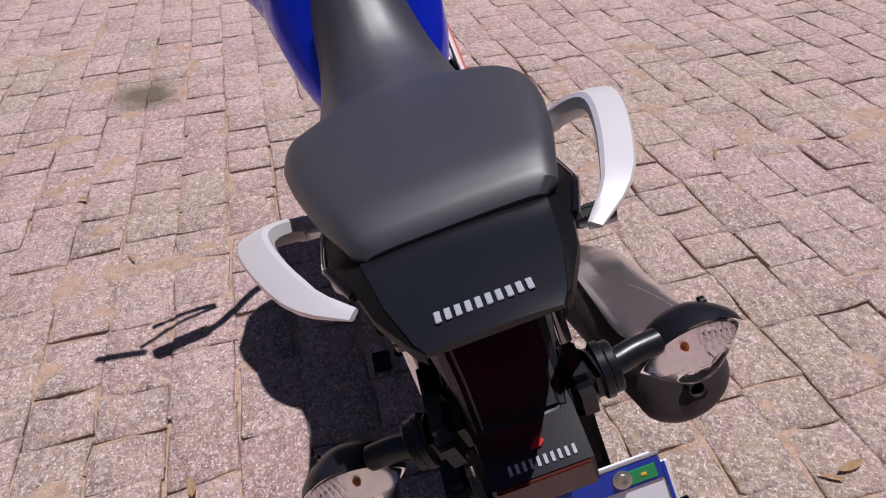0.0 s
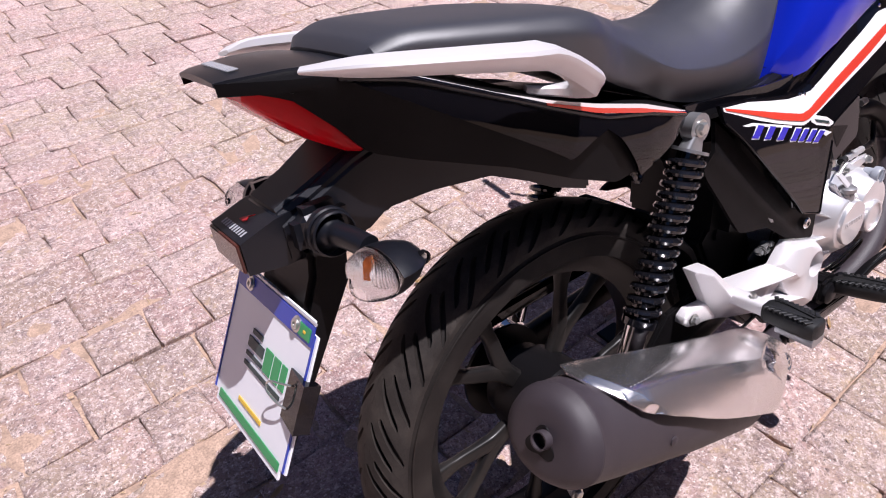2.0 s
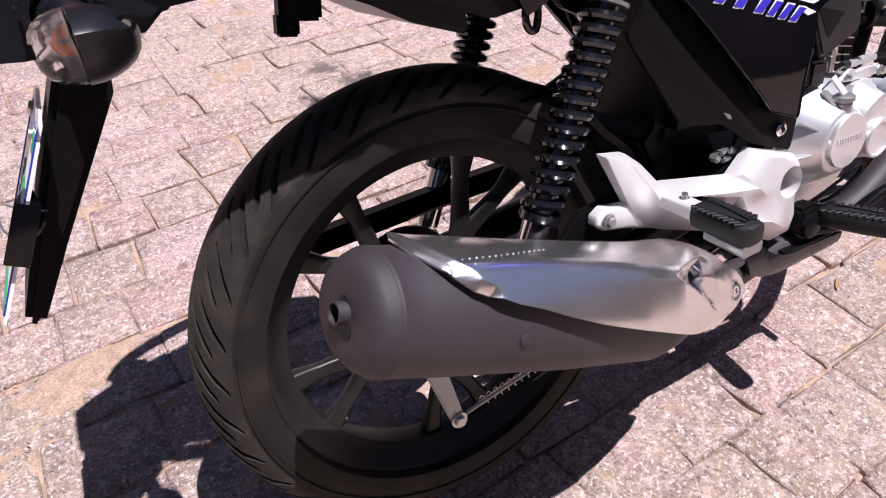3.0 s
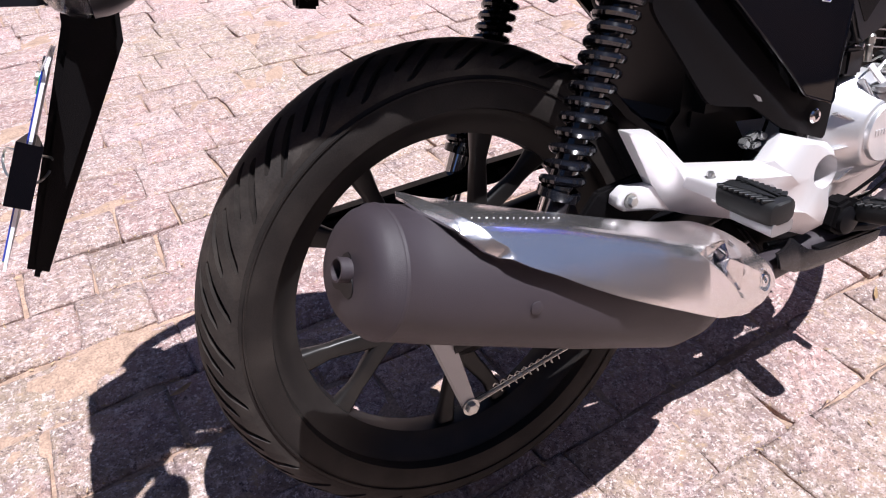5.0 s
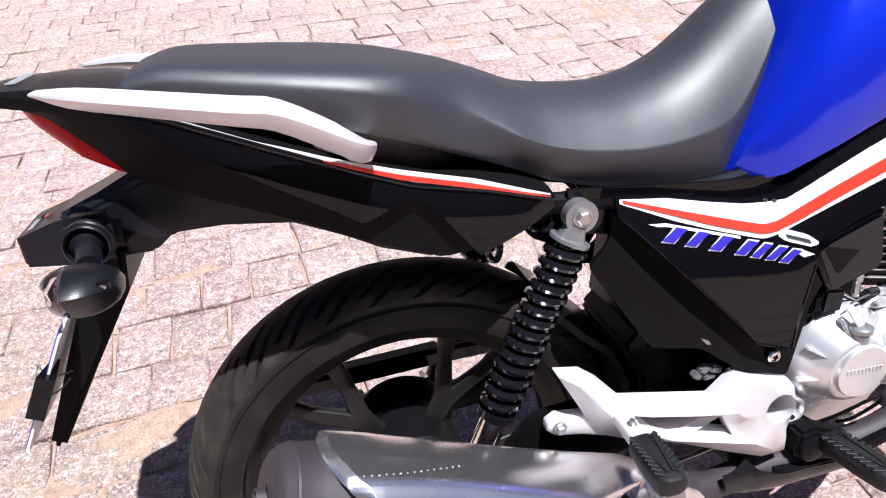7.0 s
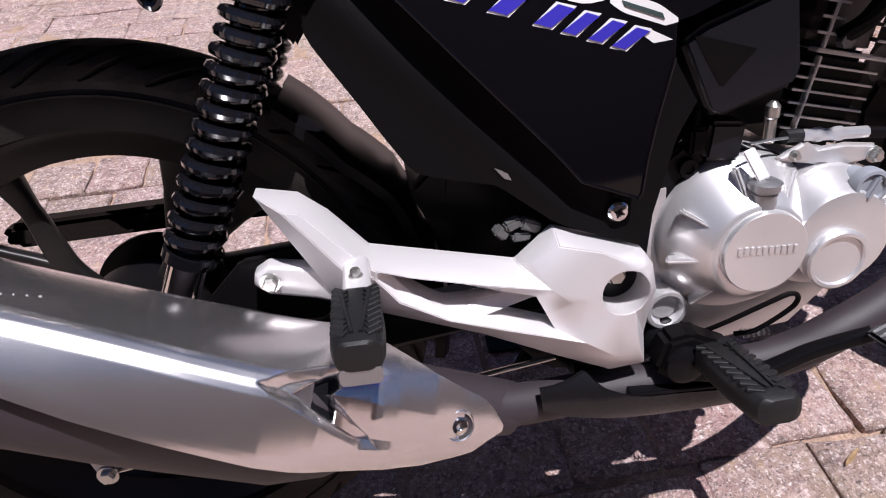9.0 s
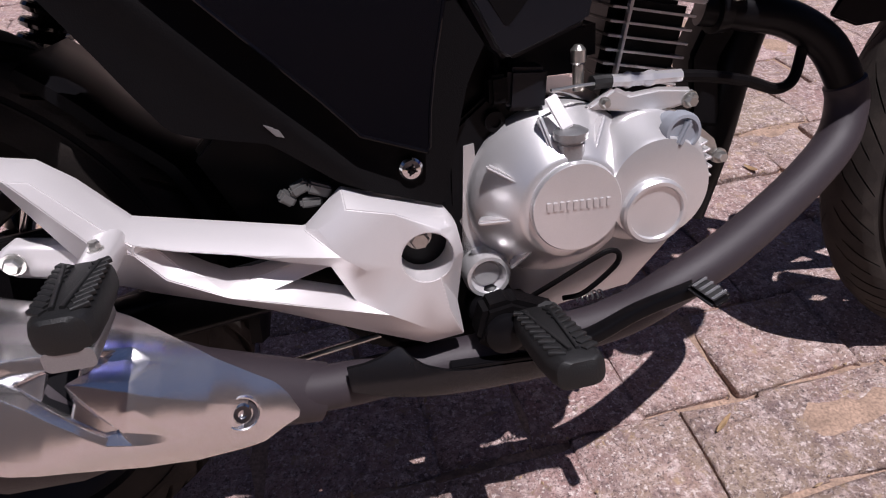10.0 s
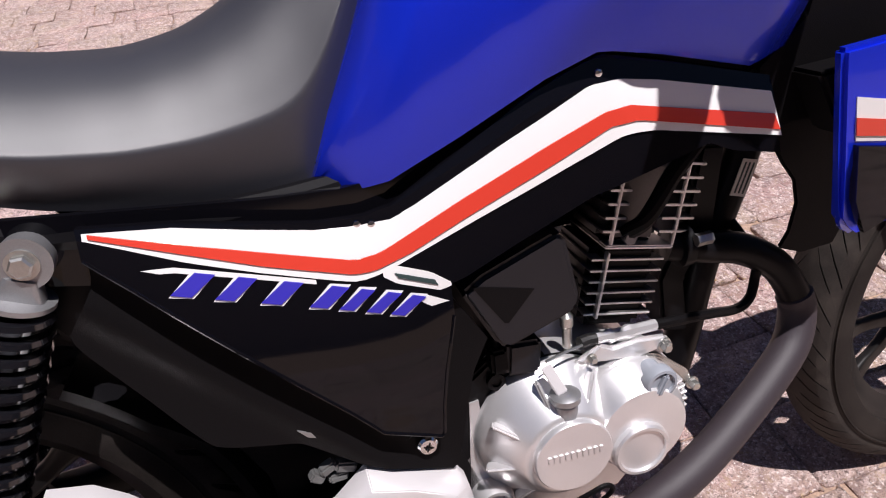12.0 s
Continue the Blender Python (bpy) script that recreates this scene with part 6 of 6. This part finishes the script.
# one sheet: fine and lumpy round the motorcycle, flat out to the horizon
gx = [-60, -25, -10, -5, -3] + [-2.2 + 0.02 * i for i in range(251)] + [3.6, 6, 12, 30, 60]
gy = [-60, -25, -10, -4, -2.4] + [-1.4 + 0.02 * i for i in range(191)] + [3.2, 6, 12, 30, 60]
gv = []
for y in gy:
    for x in gx:
        near = abs(x - 0.3) < 2.6 and abs(y - 0.5) < 2.0
        gv.append((x, y, -0.0085 + (0.015 * noise.noise((x * 9, y * 9, 0.3)) + 0.004 * noise.noise((x * 47, y * 47, 2.1)) if near else 0.0)))
w = len(gx)
gf = [(j * w + i, j * w + i + 1, (j + 1) * w + i + 1, (j + 1) * w + i) for j in range(len(gy) - 1) for i in range(w - 1)]
me = bpy.data.meshes.new("ground")
me.from_pydata(gv, [], gf)
me.polygons.foreach_set("use_smooth", [True] * len(gf))
me.materials.append(SAND)
tagged(new("ground", me), "sandy bed of the stone paving, sheet to the horizon", "ground", kind="structure")

rng = random.Random(7)


def stone_shape(lx, ly, r, bm):
    """One hewn stone with an uneven top and broken edges, its top near z = 0."""
    nx, ny = 5, 5
    xs = [-0.5, -0.455, 0, 0.455, 0.5]
    grid = []
    cj = [[(r.uniform(-0.006, 0.006), r.uniform(-0.006, 0.006)) for _ in range(2)] for _ in range(2)]
    for i in range(nx):
        row = []
        for j in range(ny):
            u, v = xs[i], xs[j]
            k0, k1 = u + 0.5, v + 0.5
            dx = sum(cj[a][c][0] * (k0 if a else 1 - k0) * (k1 if c else 1 - k1) for a in (0, 1) for c in (0, 1))
            dy = sum(cj[a][c][1] * (k0 if a else 1 - k0) * (k1 if c else 1 - k1) for a in (0, 1) for c in (0, 1))
            edge = i in (0, nx - 1) or j in (0, ny - 1)
            z = (-0.0042 if edge else 0.0) + r.uniform(-0.0026, 0.0022)
            wob = 0.0040 if edge else 0.0
            row.append(bm.verts.new((u * lx + dx + r.uniform(-wob, wob), v * ly + dy + r.uniform(-wob, wob), z)))
        grid.append(row)
    for i in range(nx - 1):
        for j in range(ny - 1):
            f = bm.faces.new((grid[i][j], grid[i + 1][j], grid[i + 1][j + 1], grid[i][j + 1]))
            f.smooth = True
    loop = [grid[i][0] for i in range(nx)] + [grid[nx - 1][j] for j in range(1, ny)] + [grid[i][ny - 1] for i in range(nx - 2, -1, -1)] + [grid[0][j] for j in range(ny - 2, 0, -1)]
    low = [bm.verts.new((p.co.x * 0.97, p.co.y * 0.97, -0.05)) for p in loop]
    for k in range(len(loop)):
        m = (k + 1) % len(loop)
        bm.faces.new((loop[m], loop[k], low[k], low[m]))


paving = tagged(new("paving"), "uneven pinkish-grey hewn stone paving laid in courses", "paving", kind="structure")
TURN = radians(3.4)
variants = {}
far = bmesh.new()
near_count = 0
COURSE = 0.150
for c in range(-22, 54):
    y0, y1 = (-0.341 + COURSE * k + 0.007 * noise.noise((k * 1.7, 0.5, 0.2)) for k in (c, c + 1))
    broad, y = y1 - y0, (y0 + y1) / 2
    x = -3.6 + rng.uniform(0, 0.2)
    wid = round(broad - 0.0025, 3)
    while x < 8.0:
        lx = rng.choice((0.125, 0.14, 0.155, 0.17, 0.185, 0.20, 0.225))
        cx, cy = x + lx / 2, y + rng.uniform(-0.004, 0.004)
        wx, wy = cx * math.cos(TURN) - cy * math.sin(TURN), cx * math.sin(TURN) + cy * math.cos(TURN)
        z = rng.uniform(-0.0024, 0.0024)
        tip = (rng.uniform(-1.25, 1.25), rng.uniform(-1.25, 1.25))
        if -0.75 < wx < 1.6 and -0.75 < wy < 1.35 and near_count < 298:
            key = (lx, rng.randrange(3), round(wid, 4))
            if key not in variants:
                vb = bmesh.new()
                stone_shape(lx - 0.0020, wid, random.Random(hash(key[1]) * 31 + int(lx * 1000)), vb)
                vm = bpy.data.meshes.new("stone")
                vb.to_mesh(vm)
                vb.free()
                vm.materials.append(STONE)
                variants[key] = vm
            ob = new("stone", variants[key])
            ob.parent = paving
            ob.matrix_local = pose(wx, wy, z, *tip, math.degrees(TURN) + (180 if rng.random() < 0.5 else 0) + rng.uniform(-1.5, 1.5))
            near_count += 1
        else:
            own = bmesh.new()
            stone_shape(lx - 0.0020, wid, rng, own)
            bmesh.ops.transform(own, matrix=pose(wx, wy, z, *tip, math.degrees(TURN) + rng.uniform(-1.5, 1.5)), verts=own.verts)
            base = len(far.verts)
            vmap = {v: far.verts.new(v.co) for v in own.verts}
            for f in own.faces:
                g = far.faces.new([vmap[v] for v in f.verts])
                g.smooth = f.smooth
            own.free()
        x += lx
me = bpy.data.meshes.new("far_stones")
far.to_mesh(me)
far.free()
me.materials.append(STONE)
fs = new("far_stones", me)
fs.parent = paving
tagged(fs, kind="stuff")


# ---- unseen plain walls, added far outside the view to darken reflections; south tallest ----
RENDER = material("dusty_rendered_wall", (0.27, 0.235, 0.21), 0.85, grain=0.15, grain_scale=40, bump=0.2, stain=0.35, stain_scale=0.7)
for nm, centre, size in (("wall_north", (0.5, 9.15, 1.9), (18.6, 0.3, 3.8)), ("wall_south", (0.5, -9.15, 4.2), (18.6, 0.3, 8.4)), ("wall_east", (9.65, 0, 1.9), (0.3, 18.0, 3.8)), ("wall_west", (-8.65, 0, 1.9), (0.3, 18.0, 3.8))):
    me = bpy.data.meshes.new(nm)
    bm = block(centre, size, 0.02)
    bm.to_mesh(me)
    bm.free()
    me.materials.append(RENDER)
    tagged(new(nm, me), "unseen plain rendered wall added to darken reflections", "wall", kind="structure")

# ---- loose grit and straw swept into the joints ----
GRIT = material("tan_grit", (0.52, 0.37, 0.23), 0.9, grain=0.5, grain_scale=300, stain=0.6, stain_scale=12)
gv, gf = [], []
for _ in range(5200):
    along_joint = rng.random() < 0.75
    u = rng.uniform(-0.75, 2.0)
    v = -0.341 + COURSE * rng.randrange(-4, 13) + rng.gauss(0, 0.007) if along_joint else rng.uniform(-0.95, 1.6)
    if rng.random() > 0.5 + 0.9 * noise.noise((u * 3.1, v * 3.1, 4.0)):
        continue
    gx0, gy0 = u * math.cos(TURN) - v * math.sin(TURN), u * math.sin(TURN) + v * math.cos(TURN)
    size, long, turn = rng.uniform(0.0011, 0.0027), rng.choice((1, 1, 1.4, 3.2)), rng.uniform(0, 6.28)
    o = len(gv)
    for px, py, pz in ((long, 0.0, 0.2), (0.1, 0.8, 0.0), (-long, 0.1, 0.3), (0.0, -0.8, 0.1), (0.1, 0.1, 1.1)):
        gv.append((gx0 + size * (px * math.cos(turn) - py * math.sin(turn)), gy0 + size * (px * math.sin(turn) + py * math.cos(turn)), 0.0005 + size * pz))
    gf += [(o, o + 1, o + 4), (o + 1, o + 2, o + 4), (o + 2, o + 3, o + 4), (o + 3, o, o + 4)]
me = bpy.data.meshes.new("loose_grit")
me.from_pydata(gv, [], gf)
me.materials.append(GRIT)
grit = new("loose_grit", me)
grit.parent = paving
tagged(grit, kind="stuff")


# ---- dry leaves lying on the stones ----
def dry_leaf(x, y, long, wide, turn, curl):
    bm = bmesh.new()
    rows = []
    for i in range(9):
        u = i / 8
        half = wide / 2 * math.sin(math.pi * u ** 0.8) ** 0.8 + 0.0004
        zc = curl * (2 * u - 1) ** 2
        rows.append([(long * (u - 0.5), half * v, 0.0015 + zc + 0.25 * half * abs(v)) for v in (-1, -0.5, 0, 0.5, 1)])
    vs = [[bm.verts.new(p) for p in r] for r in rows]
    for a, b in zip(vs, vs[1:]):
        for k in range(4):
            bm.faces.new((a[k], a[k + 1], b[k + 1], b[k]))
    bmesh.ops.solidify(bm, geom=bm.faces[:], thickness=0.0004)
    me = bpy.data.meshes.new("dry_leaf")
    bm.to_mesh(me)
    bm.free()
    me.materials.append(LEAF)
    ob = tagged(new("dry_leaf", me), "small curled tan dry leaf lying on the paving", "leaf", group="dry leaves on the paving")
    ob.matrix_world = pose(x, y, 0.004, 0, 0, turn)


for x, y, long, wide, turn, curl in ((1.37, 1.09, 0.045, 0.012, 70, 0.004), (1.04, -0.915, 0.065, 0.012, 150, 0.003), (-0.059, -0.573, 0.06, 0.016, 100, 0.005), (-0.07, -0.525, 0.045, 0.009, 60, 0.003),
                                     (0.20, 0.66, 0.05, 0.014, 10, 0.006), (1.0, 0.89, 0.05, 0.007, 30, 0.002), (0.85, -0.03, 0.04, 0.006, 35, 0.002), (1.21, 0.50, 0.03, 0.012, 120, 0.004), (-0.35, 0.35, 0.04, 0.010, 200, 0.004)):
    dry_leaf(x, y, long, wide, turn, curl)
